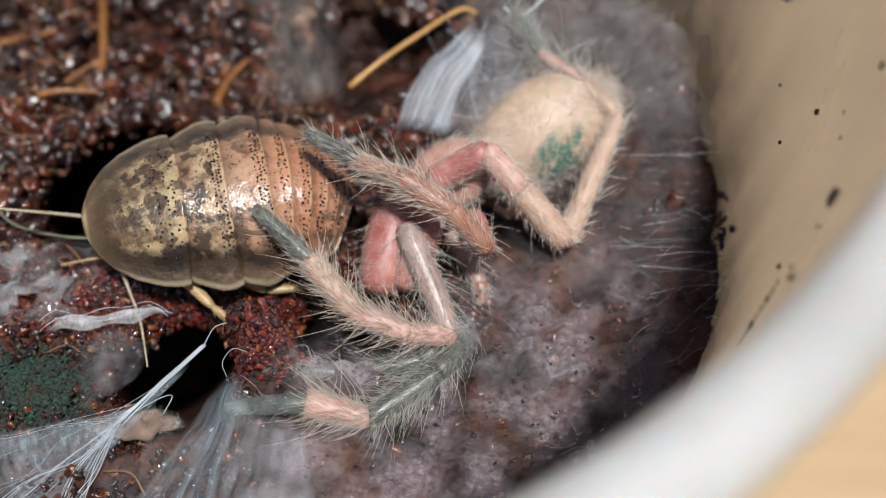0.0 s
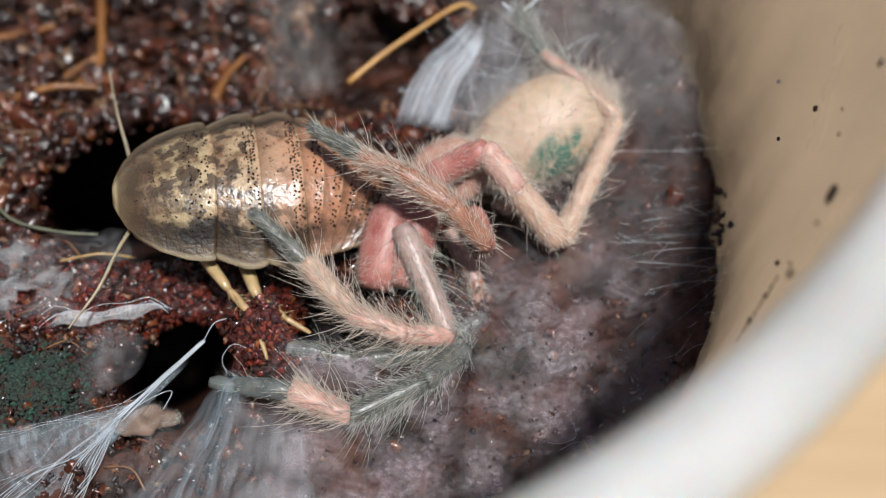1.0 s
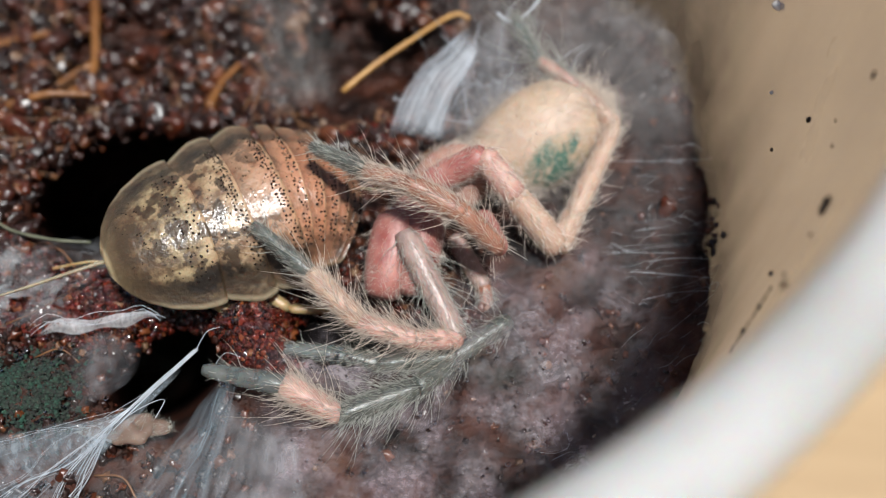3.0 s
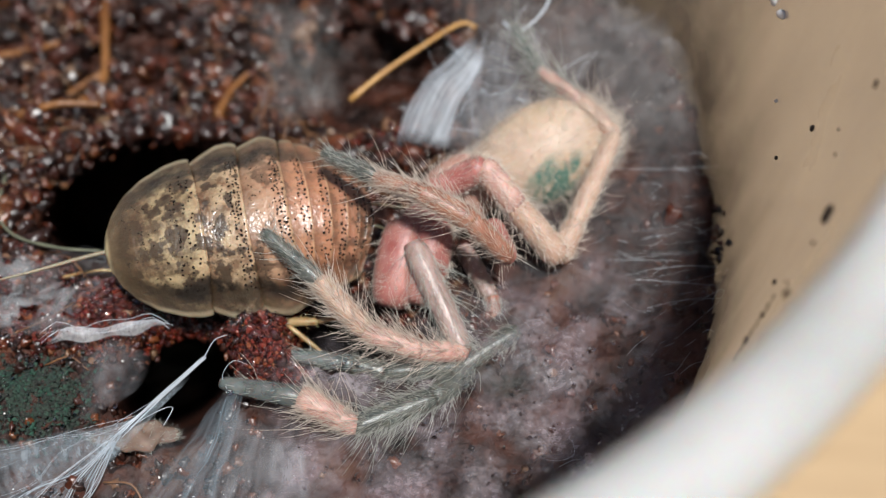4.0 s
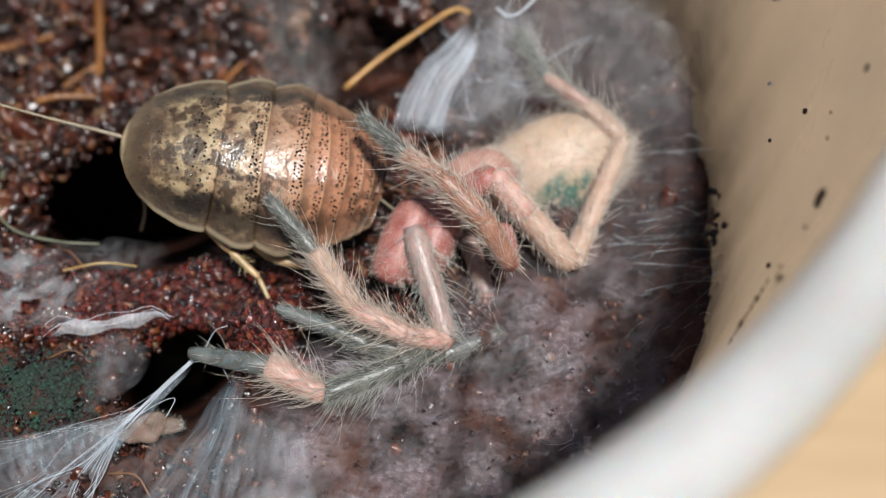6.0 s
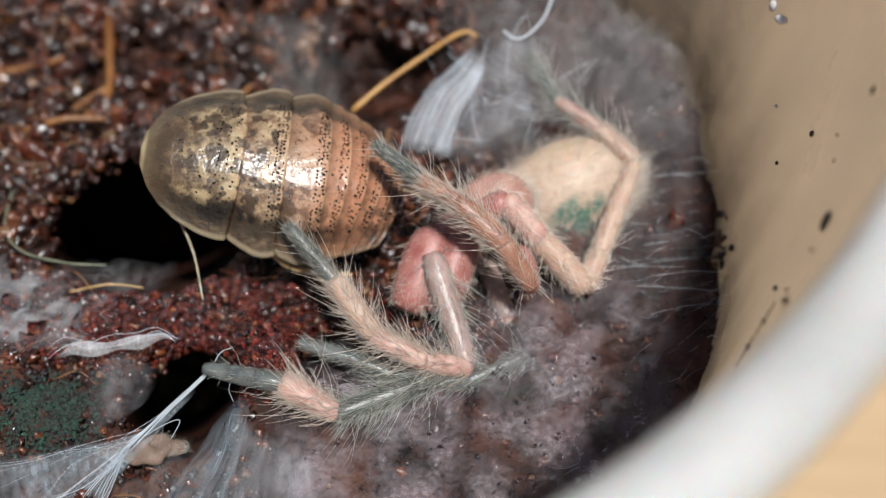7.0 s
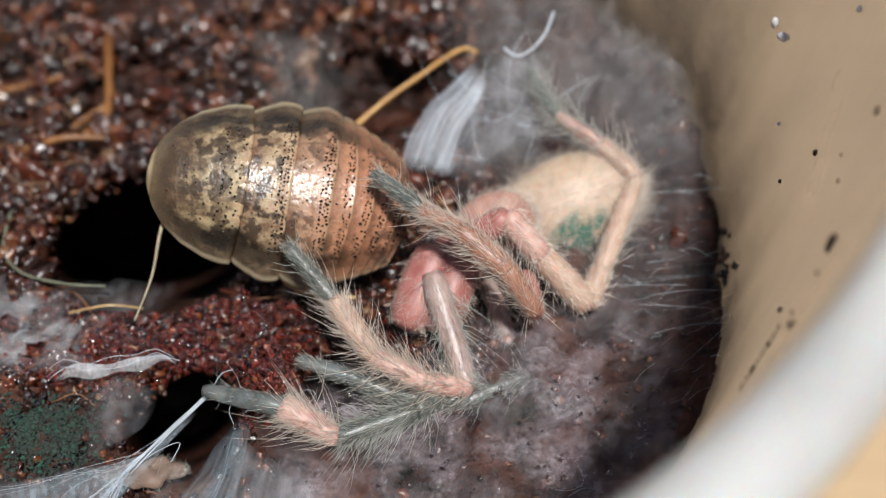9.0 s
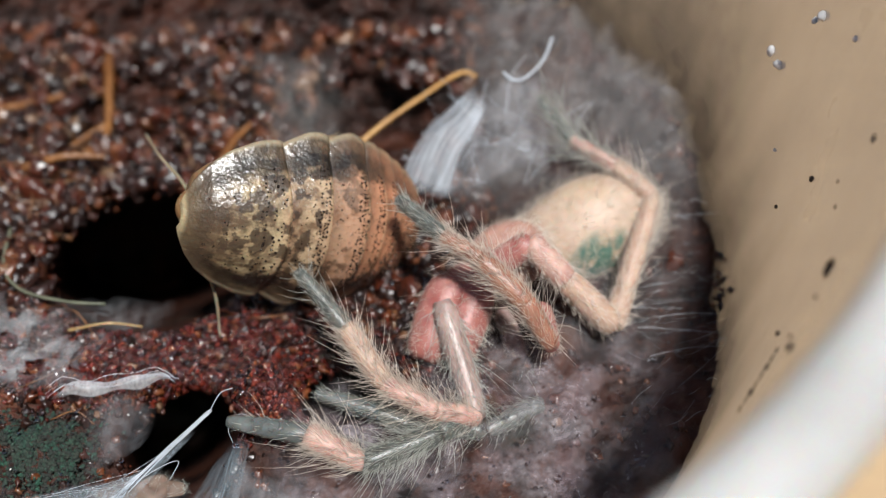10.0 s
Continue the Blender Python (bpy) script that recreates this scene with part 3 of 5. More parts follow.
def crumbs():
    def want(x, y):
        hole = float(bowl(x, y, -13.6, 4.0, 4.5, 4.0, 3.0))
        return (1 - 0.85 * hole) * (1 - 0.95 * float(bowl(x, y, -16.6, -6.9, 1.8, 1.4, 1.0))) * ((1.0 if x < 2 else 0.04) if y > -5 else 0.25 if x < -8 else 0.06)
    pts = scatter(9500, -26, 13, -16, 22, want)
    r = np.clip(rng.lognormal(-1.9, 0.55, len(pts)), 0.05, 0.6)
    r = np.array([min(a, 0.2) if y < 0 else a for (x, y), a in zip(pts, r)])
    c = [(x, y, soil_h(x, y) + 0.25 * a) for (x, y), a in zip(pts, r)]
    for x, y in scatter(150, -26, 0, 8.5, 21, lambda x, y: 1.0):  # larger clods
        big = rng.uniform(0.25, 0.6)
        c.append((x, y, soil_h(x, y) + 0.2 * big))
        r = np.append(r, big)
    for i in range(24):  # soil smeared up the wall
        th, z = radians(rng.normal(-8, 2.2)), abs(rng.normal(0, 1.0))
        c.append((CUP_X + (wall_r(z) - 0.1) * math.cos(th), CUP_Y + (wall_r(z) - 0.1) * math.sin(th), z - 0.3))
        r = np.append(r, rng.uniform(0.05, 0.17))
    for i in range(24):  # ragged edge of the soil along the wall
        th = radians(rng.uniform(-55, 50))
        x, y = CUP_X + 24.8 * math.cos(th), CUP_Y + 24.8 * math.sin(th)
        c.append((x, y, soil_h(x, y) + 0.5 * abs(rng.normal())))
        r = np.append(r, rng.uniform(0.04, 0.12))
    ob = part("soil_crumbs", pebbles(c, r, True, 0.4), M_CRUMB)
    tagged(ob, "damp brown crumbs strewn over the soil", "soil", kind="stuff")

    def ledge(x, y):
        return float(max(bowl(x, y, -13.0, -3.1, 7.2, 1.2, 1.0), 0.45 * bowl(x, y, -13.0, -1.2, 7.0, 2.0, 1.0), 1.6 * bowl(x, y, -7.7, -4.6, 2.3, 1.7, 1.6), 0.7 * bowl(x, y, -2.5, 8.6, 2.4, 1.6, 1)))
    pts = scatter(9000, -22, 0, -7, 11, ledge)
    r = np.clip(rng.lognormal(-2.55, 0.4, len(pts)), 0.03, 0.19)
    c = [(x, y, soil_h(x, y) + rng.uniform(-0.3, 0.4) * a + rng.uniform(0, 0.3)) for (x, y), a in zip(pts, r)]
    order = np.argsort(-r)
    GRAINS.extend((c[i], float(r[i])) for i in order[:280])
    rest = order[280:]
    ob = part("wet_grains", pebbles([c[i] for i in rest], r[rest], True, 0.34), M_RED)
    tagged(ob, "wet glossy red-brown grains clumped on a ledge", "soil", kind="stuff")


def single_grains(ground):
    """The largest grains of the ledge, each an object on one of a few shared meshes."""
    shapes = []
    for k in range(10):
        v, f = pebbles([(0, 0, 0)], [1.0], True, 0.26)
        me = bpy.data.meshes.new("grain")
        me.from_pydata((v * MM).tolist(), [], [list(map(int, q)) for q in f])
        me.polygons.foreach_set("use_smooth", np.ones(len(me.polygons), bool))
        me.materials.append(M_GRAIN)
        shapes.append(me)
    for k, (place, r) in enumerate(GRAINS):
        ob = new("grain", shapes[k % 10])
        ob.parent = ground
        ob.matrix_basis = Matrix.LocRotScale(Vector(place) * MM, Euler((rng.uniform(0, 6), rng.uniform(0, 6), rng.uniform(0, 6))), (r, r, r))


def droplets():
    pts = scatter(3300, -26, 11, -15, 21, lambda x, y: (1.0 if x < 1 else 0.0) if y > 6 or -6 < y < 1.5 else 0.35 if x < 1 else 0.1 if y < 0 else 0.0)
    r = np.array([rng.uniform(0.06, 0.15) if y > 6 else rng.uniform(0.04, 0.1) for x, y in pts])
    c = [(x, y, soil_h(x, y) + rng.uniform(0.15, 0.5)) for x, y in pts]
    more = scatter(700, -15, -4, -7, -1, lambda x, y: float(max(bowl(x, y, -7.8, -4.5, 2.3, 1.8, 1.5), 0.5 * bowl(x, y, -12, -3.2, 4.0, 1.0, 1.5))))
    c += [(x, y, soil_h(x, y) + rng.uniform(0.25, 0.5)) for x, y in more]
    r = np.append(r, rng.uniform(0.03, 0.065, len(more)))
    ob = part("water_droplets", pebbles(c, r, True, 0.01), M_DROP)
    tagged(ob, "tiny clear water droplets clinging to the soil", "water", kind="stuff")


def dew():
    pts = scatter(190, -9, 9, -15, 0, lambda x, y: 1.0 if y < -4.2 + 0.4 * (x + 4) else 0.0)
    r = rng.uniform(0.04, 0.1, len(pts))
    c = [(x, y, soil_h(x, y) + rng.uniform(0.9, 1.5)) for x, y in pts]
    ob = part("dew_drops", pebbles(c, r, True, 0.01), M_DROP)
    tagged(ob, "tiny dew drops hanging in the silk", "water", kind="stuff")


def glint_specks():
    # added pale particles that imitate the sun's glints on wet soil
    def want(x, y):
        return 0.3 if y > 6 else 0.6 * float(bowl(x, y, -12.0, -2.6, 9.0, 2.6, 1.0)) + 0.12
    pts = scatter(170, -26, 1, -13, 21, want)
    r = [rng.choice([0.05, 0.08, 0.12, 0.2], p=[0.4, 0.3, 0.2, 0.1]) if y > 6 else rng.uniform(0.025, 0.06) for x, y in pts]
    c = [(x, y, soil_h(x, y) + rng.uniform(0.2, 0.55)) for x, y in pts]
    ob = part("glint_specks", pebbles(c, r, False, 0.15), M_GLINT)
    tagged(ob, "pale specks added on the soil in place of wet glints", "soil", kind="stuff")


def moss():
    pts = scatter(1900, -20, -13.5, -9.5, -4, lambda x, y: float(bowl(x, y, -16.6, -6.9, 1.5, 1.2, 0.8)))
    r = rng.uniform(0.03, 0.10, len(pts))
    c = [(x, y, soil_h(x, y) + 0.5 * a) for (x, y), a in zip(pts, r)]
    ob = part("moss_patch", pebbles(c, r, True, 0.3), M_MOSS)
    tagged(ob, "dark green mossy patch on the soil", "moss", kind="stuff")


def pellet():
    x, y, z = lean(-12.5, -7.5, 4.4)
    z = max(soil_h(x, y), -0.6) + 0.1
    v, f = egg((x, y, z + 0.1), (1.6, 0.6, 0.36), 4, 40, 30, 1.1)
    lump = np.array([noise.noise(Vector(q) * 1.6) for q in v])
    geo = (v + (v - np.array((x, y, z))) * lump[:, None] * 0.45, f)
    ob = part("pellet", geo, M_PELLET)
    part("fuzz", body_hair(geo, 420, 0.2, 0.006, (-0.4, 0.1, 0.2)), M_HAIR_G, ob, "pale silky fuzz")
    tagged(ob, "peach-coloured oval pellet lying among the silk", "pellet")


def fibres():
    geos = []
    for x, y in scatter(190, -25, 8, -14, 21, lambda x, y: (1.0 if x < -2 else 0.1) if y > 4 else 0.12 if x < -7 else 0.0):
        a, ln = rng.uniform(0, 6.28), rng.uniform(1.5, 5.5)
        z = soil_h(x, y) + 0.2
        if min(soil_h(x + ln * k * math.cos(a + 0.8 * (k - 0.5)), y + ln * k * math.sin(a + 0.8 * (k - 0.5))) for k in (0.5, 1.0)) < -1.5:
            continue
        p = [(x, y, z), (x + ln * 0.5 * math.cos(a), y + ln * 0.5 * math.sin(a), max(z, soil_h(x + ln * 0.5 * math.cos(a), y + ln * 0.5 * math.sin(a))) + rng.uniform(0.1, 0.6)),
             (x + ln * math.cos(a + 0.4), y + ln * math.sin(a + 0.4), soil_h(x + ln * math.cos(a + 0.4), y + ln * math.sin(a + 0.4)) + 0.1)]
        geos.append(tube(spline(p, 9), rng.uniform(0.02, 0.06), 5))
    ob = part("coir_fibres", merge(geos), M_FIBRE)
    tagged(ob, "thin brown coir fibres lying across the soil", "fibre", kind="stuff")


def root(points, r0, r1, label, mat=None):
    ln = spline(points, 22)
    ob = part("root", tube(ln, np.linspace(r0, r1, 22) * (1 + 0.1 * np.sin(np.arange(22) * 1.9)), 9, 0.03), mat or M_ROOT)
    tagged(ob, label, "root", group="roots in the soil")
    return ob


def ground_point(x, y, up=0.0):
    return (x, y, soil_h(x, y) + up)


def roots():
    root([(-4.71, 9.82, 0.5), (-2.98, 11.26, 1.1), (-1.27, 12.54, 1.5), (0.17, 13.68, 1.75), (1.11, 14.24, 1.8), (1.75, 14.1, 1.6)], 0.15, 0.11, "golden dry root arching over a dark gap in the soil")
    root([ground_point(-19.6, 20, 0.5), ground_point(-18.8, 16.6, 1.0), ground_point(-18.4, 13.2, 0.9), ground_point(-19.2, 11.2, 0.4)], 0.3, 0.2, "forked orange root in the damp soil", M_ORANGE)
    root([ground_point(-18.5, 13.6, 0.8), ground_point(-19.8, 12.2, 0.7), ground_point(-20.6, 10.0, 0.3)], 0.22, 0.12, "forked orange root in the damp soil", M_ORANGE)
    root([ground_point(-25.5, 14.2, 0.6), ground_point(-23.0, 14.6, 1.0), ground_point(-20.8, 14.9, 0.5)], 0.24, 0.18, "short orange root lying on the soil", M_ORANGE)
    root([(-21.4, 9.0, 0.2), (-19.4, 9.4, 0.6), (-17.4, 9.8, 0.2)], 0.22, 0.16, "short orange root at the burrow's edge", M_ORANGE)
    root([ground_point(-11.5, 9.5, 0.4), ground_point(-11.2, 11.6, 0.8), ground_point(-10.4, 13.0, 0.5)], 0.25, 0.16, "stubby orange root in the damp soil", M_ORANGE)
    root([(-20.9, 4.8, 0.4), (-20.6, 2.4, 0.5), (-19.2, 0.7, 0.9), (-17.0, -0.1, 1.1), (-15.2, -0.2, 1.0)], 0.08, 0.07, "thin greenish root curving along the burrow's edge", M_ROOTLET)
    root([ground_point(-16.8, -1.2, 1.1), ground_point(-15.0, -1.1, 1.1), ground_point(-13.6, -0.9, 1.0)], 0.07, 0.05, "thin straw lying on the wet grains", M_LIMB)


def specks():
    """Flecks of dirt stuck to the inside of the wall: angle in degrees, height, length, width, tilt."""
    geos = []
    rows = [(-26.9, 13.2, 0.36, 0.13, 62), (-17.7, 14.9, 0.16, 0.07, 70), (-26.9, 9.25, 0.12, 0.08, 80), (-32.9, 12.4, 0.14, 0.1, 30), (-28.9, 12.8, 0.1, 0.05, 80), (-12.2, 10.1, 0.13, 0.1, 80), (-9.2, 6.9, 0.1, 0.07, 0), (-19.4, 12.3, 0.08, 0.04, 60), (-16.8, 12.3, 0.07, 0.035, 40), (-30.5, 11.5, 0.08, 0.06, 20)]
    rows += [(-30.0 - 0.47 * i, 10.25 - 0.25 * i, 0.13 + 0.05 * (i % 2), 0.03 + 0.045 * (i % 3 == 2), 50) for i in range(8)]
    for a, z, ln, w, tilt in rows:
        th = radians(a)
        r = wall_r(z) - 0.05
        c = np.array([CUP_X + r * math.cos(th), CUP_Y + r * math.sin(th), z])
        side, up = np.array([-math.sin(th), math.cos(th), 0]), np.array([0, 0, 1.0])
        d = side * math.cos(radians(tilt)) + up * math.sin(radians(tilt))
        line = c + d * np.linspace(-ln, ln, 7)[:, None]
        geos.append(tube(line, w * np.array([0.3, 0.8, 1, 0.8, 1.1, 0.7, 0.2]), 7, 0.12))
    ob = part("dirt_specks", merge(geos), M_DIRT)
    tagged(ob, "dark dirt specks stuck to the inside of the cup wall", "dirt", kind="stuff")
    # drops on the wall; their bright highlights are put in as white colour
    drops, rad = [], []
    for a, z, r in ((-3.2, 7.4, 0.1), (5.6, 9.3, 0.2), (3.4, 9.4, 0.24), (0.8, 12.9, 0.2), (-5.4, 14.2, 0.13), (1.6, 12.4, 0.15)):
        th = radians(a)
        drops.append((CUP_X + wall_r(z) * math.cos(th), CUP_Y + wall_r(z) * math.sin(th), z))
        rad.append(r)
    ob = part("wall_droplets", pebbles(drops, rad, True, 0.08), M_GLINT)
    tagged(ob, "droplets inside the cup wall, coloured white in place of their glints", "droplet", kind="stuff")


# ---- silk ----
def sheet(name, rows, across, material, label, wave=0.25, kind="", seed=0, fade=14):
    """A sheet of silk: rows are lists of points from one edge to the other."""
    lines = [spline(r, across) for r in rows]
    m = 26
    p = np.array([spline([ln[k] for ln in lines], m) for k in range(across)])
    for i in range(across):
        for j in range(m):
            p[i, j, 2] += wave * noise.noise(Vector((p[i, j, 0] * 0.7 + seed, p[i, j, 1] * 0.7, seed)))
    uv = np.array([[(j / (m - 1), i / (across - 1)) for j in range(m)] for i in range(across)]).reshape(-1, 2)
    ob = part(name, grid(p), material, uv=uv)
    side = np.minimum(uv[:, 0], 1 - uv[:, 0]) * fade
    cover(ob, np.clip(np.minimum(side, np.minimum(uv[:, 1], 1 - uv[:, 1]) * 8), 0.05, 1))
    tagged(ob, label, "web", kind=kind)
    return ob


def strands(name, lines, radius, label):
    geos = [tube(spline(p, 14), radius * w, 4) for p, w in lines]
    ob = part(name, merge(geos), M_THREAD)
    tagged(ob, label, "web", kind="stuff")


def haze(name, x0, x1, y0, y1, up, seed, material, label, keep):
    """A thin crumpled silk layer a little above the soil."""
    step = 0.35
    xs, ys = np.arange(x0, x1, step), np.arange(y0, y1, step)
    p = np.array([[(x, y, max(soil_h(x, y), -0.8) + up + 0.6 * fbm(x, y, 0.6, seed, 4)) for x in xs] for y in ys])
    v, f = grid(p)
    dense = np.array([keep(x, y) * min(1.0, (x - x0) / 1.5, (x1 - x) / 1.5, (y - y0) / 1.5, (y1 - y) / 1.5) for x, y, _ in v])
    dense = dense * np.clip((25.0 - np.hypot(v[:, 0] - CUP_X, v[:, 1] - CUP_Y)) / 1.2, 0, 1)
    ok = np.array([d > -0.2 and math.hypot(x - CUP_X, y - CUP_Y) < 25.05 for (x, y, _), d in zip(v, dense)])
    f = [q for q in f if all(ok[list(q)])]
    used = sorted({i for q in f for i in q})
    back = {i: k for k, i in enumerate(used)}
    v = v[used]
    f = [[back[i] for i in q] for q in f]
    ob = part(name, (v, f), material, uv=v[:, :2] / 20.0 + 0.5)
    cover(ob, np.clip(dense[used], 0, 1))
    tagged(ob, label, "web", kind="stuff")


def webs():
    haze("web_haze", 2.5, 13.5, -6, 9, 0.9, 9, M_HAZE, "thin haze of silk over the dark soil beside the cup wall", lambda x, y: min(0.6, (y + 7 - 0.3 * x) * 0.5))
    haze("web_haze", -2, 14, 3.5, 22, 2.2, 12, M_FOG, "dense grey haze of silk over the soil behind the spider", lambda x, y: min(0.95, 0.3 * x, (y - 3.5) * 0.25))
    haze("web_layer", -23, -12.4, -8.5, 1.2, 0.55, 14, M_LAYER, "grey matted silk layer over the soil", lambda x, y: min(0.8, (fbm(x, y, 0.45, 21, 3) + 0.1) * 2.4) - 1.2 * float(bowl(x, y, -16.6, -6.9, 2.2, 1.6, 0.8)))
    haze("web_layer", -19, -4, -17, -8.2, 0.6, 15, M_LAYER, "grey matted silk layer over the soil", lambda x, y: min(0.7, (fbm(x, y, 0.35, 22, 3) + 0.2) * 2.0))
    haze("web_haze", -22.5, -14.2, -4.6, 0.8, 0.75, 37, M_RIBBON, "torn grey silk with dew over the wet grains", lambda x, y: min(0.7, (fbm(x, y, 0.7, 39, 3) + 0.1) * 1.8))
    L = lean
    # veil beside the root
    sheet("silk_veil", [[L(-2.3, 5.6, -2.4), L(-1.7, 7.4, -2.3), L(-0.4, 9.3, -2.6), L(1.5, 10.9, -3.2)],
                        [L(-1.7, 5.6, -1.9), L(-0.9, 7.5, -1.8), L(0.3, 9.2, -2.2), L(1.7, 10.6, -3.0)],
                        [L(-0.9, 5.5, -2.3), L(-0.1, 7.2, -1.9), L(0.9, 8.8, -2.3), L(1.9, 10.3, -3.2)],
                        [L(0.3, 5.4, -2.5), L(0.7, 7.0, -2.3), L(1.5, 8.6, -2.6), L(2.1, 10.1, -3.3)]], 40, M_VEIL, "white silk veil stretched beside the spider", 0.3)
    sheet("silk_curtain", [[L(-0.9, 5.4, -2.7), L(0.2, 7.6, -2.8), L(1.7, 10.6, -3.4)],
                           [L(1.2, 5.4, -2.3), L(1.8, 7.8, -2.3), L(2.4, 10.8, -3.2)],
                           [L(3.0, 6.6, -2.3), L(3.5, 8.6, -2.4), L(3.0, 11.6, -3.4)],
                           [L(5.2, 7.0, -2.6), L(5.2, 9.0, -2.6), L(4.6, 11.8, -3.6)]], 24, M_CURTAIN, "thin grey silk curtain hung above the soil", 0.5, seed=3)
    sheet("silk_strip", [[L(-10.6, 13.6, -7.6), L(-9.6, 10.0, -5.2), L(-8.6, 6.6, -3.2)],
                         [L(-7.9, 13.6, -7.4), L(-7.2, 10.0, -5.0), L(-6.4, 6.8, -3.0)],
                         [L(-5.4, 13.6, -7.8), L(-5.0, 10.6, -5.6), L(-4.4, 8.0, -3.8)]], 24, M_STRIP, "loose grey silk strip lying over the soil", 0.3, seed=17, fade=2.6)
    # bluish bands low in the burrow mouth
    sheet("silk_band", [[L(-9.0, -5.2, 4.9), L(-10.3, -7.4, 6.4), L(-12.4, -10.6, 8.4)],
                        [L(-8.4, -5.0, 5.3), L(-9.3, -7.6, 6.9), L(-10.6, -10.6, 8.6)],
                        [L(-7.9, -5.2, 5.0), L(-8.3, -7.6, 6.3), L(-8.9, -10.6, 8.3)]], 30, M_BLUE, "bluish silk band drawn across the soil", 0.7, seed=6)
    sheet("silk_band", [[L(-8.6, -5.6, 5.2), L(-8.9, -8.2, 6.8), L(-9.4, -10.6, 8.6)],
                        [L(-6.9, -6.6, 5.6), L(-7.0, -8.6, 7.3), L(-7.2, -10.6, 8.8)],
                        [L(-5.4, -7.4, 5.8), L(-5.0, -9.0, 6.9), L(-4.4, -10.6, 8.4)]], 26, M_CURTAIN, "thin silk band drawn across the soil", 0.8, seed=8)
    haze("web_mat", -7.5, 13.6, -16, 1.0, 0.8, 5, M_GAUZE, "crumpled grey gauze of silk spread over the soil", lambda x, y: min(1.0, (-3.8 + 0.42 * (x + 4) + 0.8 * math.sin(x) - y) * 0.6, max(0.04, (10.6 - x - 0.25 * (y + 6)) * 0.4)) * min(1.0, max(0.1, 0.72 + 1.4 * fbm(x, y, 0.6, 51, 4))))
    sheet("silk_shred", [[L(-15.2, -3.7, 4.3), L(-15.0, -4.9, 4.6), L(-14.9, -6.2, 5.2)],
                         [L(-13.6, -3.5, 4.3), L(-13.4, -4.7, 4.8), L(-13.1, -6.0, 5.2)],
                         [L(-12.0, -3.7, 4.3), L(-12.1, -4.4, 4.6), L(-12.3, -5.2, 4.9)]], 24, M_SHRED, "torn bluish grey silk hanging at the pocket's edge", 0.9, seed=41, fade=3)
    # bundle of pale threads fanning out of one knot
    knot, waist = np.array(L(-9.7, -3.9, 4.7)), np.array(L(-12.9, -6.9, 5.4))
    far = []
    for i in range(14):
        mid = knot * 0.5 + waist * 0.5
        far.append(([knot + rng.normal(size=3) * 0.04, mid + rng.normal(size=3) * 0.06, waist + rng.normal(size=3) * 0.16], rng.uniform(0.8, 2.6)))
    far += [([knot, np.array(L(-9.3, -3.2, 4.6)), np.array(L(-8.8, -3.0, 4.5))], 1.6), ([waist, np.array(L(-11.6, -6.1, 5.2)), np.array(L(-10.9, -5.9, 5.0)), np.array(L(-11.2, -6.6, 5.2))], 1.5)]
    for i in range(11):  # each stringy bundle parts into a few threads
        a = rng.beta(0.4, 0.4)
        begin = waist + (knot - waist) * rng.uniform(-0.15, 0.3) + rng.normal(size=3) * 0.1
        end = np.array(L(-20.0 + 4.4 * a + rng.normal() * 0.3, -8.2 - 3.6 * a + rng.normal() * 0.3, 6.0 + rng.normal() * 0.5))
        sag = rng.normal(size=3) * 0.22
        for j in range(rng.integers(2, 6)):
            o = rng.normal(size=3)
            far.append(([begin + o * 0.04, begin * 0.62 + end * 0.38 + sag + o * 0.07, begin * 0.3 + end * 0.7 - sag * 0.5 + o * 0.16, end + o * 0.35], rng.choice([0.5, 0.9, 1.7, 2.6], p=[0.45, 0.3, 0.17, 0.08])))
    strands("web_bundle", far, 0.0105, "bundle of white silk threads fanning out from a knot")
    sheet("silk_fan", [[L(-10.3, -4.6, 4.9), L(-12.6, -6.3, 5.3), L(-19.6, -7.6, 5.7)],
                       [L(-10.3, -4.7, 4.9), L(-12.8, -6.9, 5.5), L(-18.4, -9.8, 6.2)],
                       [L(-10.2, -4.7, 4.9), L(-12.4, -7.2, 5.4), L(-16.2, -11.6, 6.0)]], 30, M_FAN, "filmy silk fan strung from a knot over the soil", 0.3, seed=31)
    edge = [(-16.6, -3.35, 3.7), (-15.8, -2.95, 3.8), (-14.9, -3.05, 3.7), (-13.9, -2.9, 3.8), (-12.9, -2.75, 3.7), (-12.0, -2.45, 3.8), (-11.2, -2.75, 3.9)]
    wide = [0.06, 0.26, 0.36, 0.22, 0.34, 0.16, 0.05]
    sheet("silk_ribbon", [[L(x, y - w, z) for (x, y, z), w in zip(edge, wide)], [L(x, y, z + 0.15) for x, y, z in edge], [L(x, y + w * 0.8, z) for (x, y, z), w in zip(edge, wide)]], 60, M_RIBBON, "matted white silk ribbon along the wet grains", 0.35, seed=23)
    lumps = []
    for i in range(4):
        o = rng.normal(size=3) * 0.14
        lumps.append(([L(x + o[0], y + o[1] + rng.normal() * 0.08, z + 0.1 + o[2] * 0.5) for x, y, z in edge], rng.uniform(0.4, 1.1)))
    strands("web_twist", lumps, 0.012, "thin white silk threads along the wet grains")
    # fine threads towards the wall
    out = []
    for i in range(80):
        sx, sy = rng.uniform(7.2, 11.8), rng.uniform(-4.5, 5.5)
        x, y, z = L(sx, sy, -0.75 * sy + rng.uniform(0.3, 2.6))
        long = i % 4 == 0
        a = rng.normal() * (0.1 if long else 0.4) - 0.035 * (sy - 1)
        ln = rng.uniform(2.5, 5.5) if long else rng.uniform(0.25, 1.2)
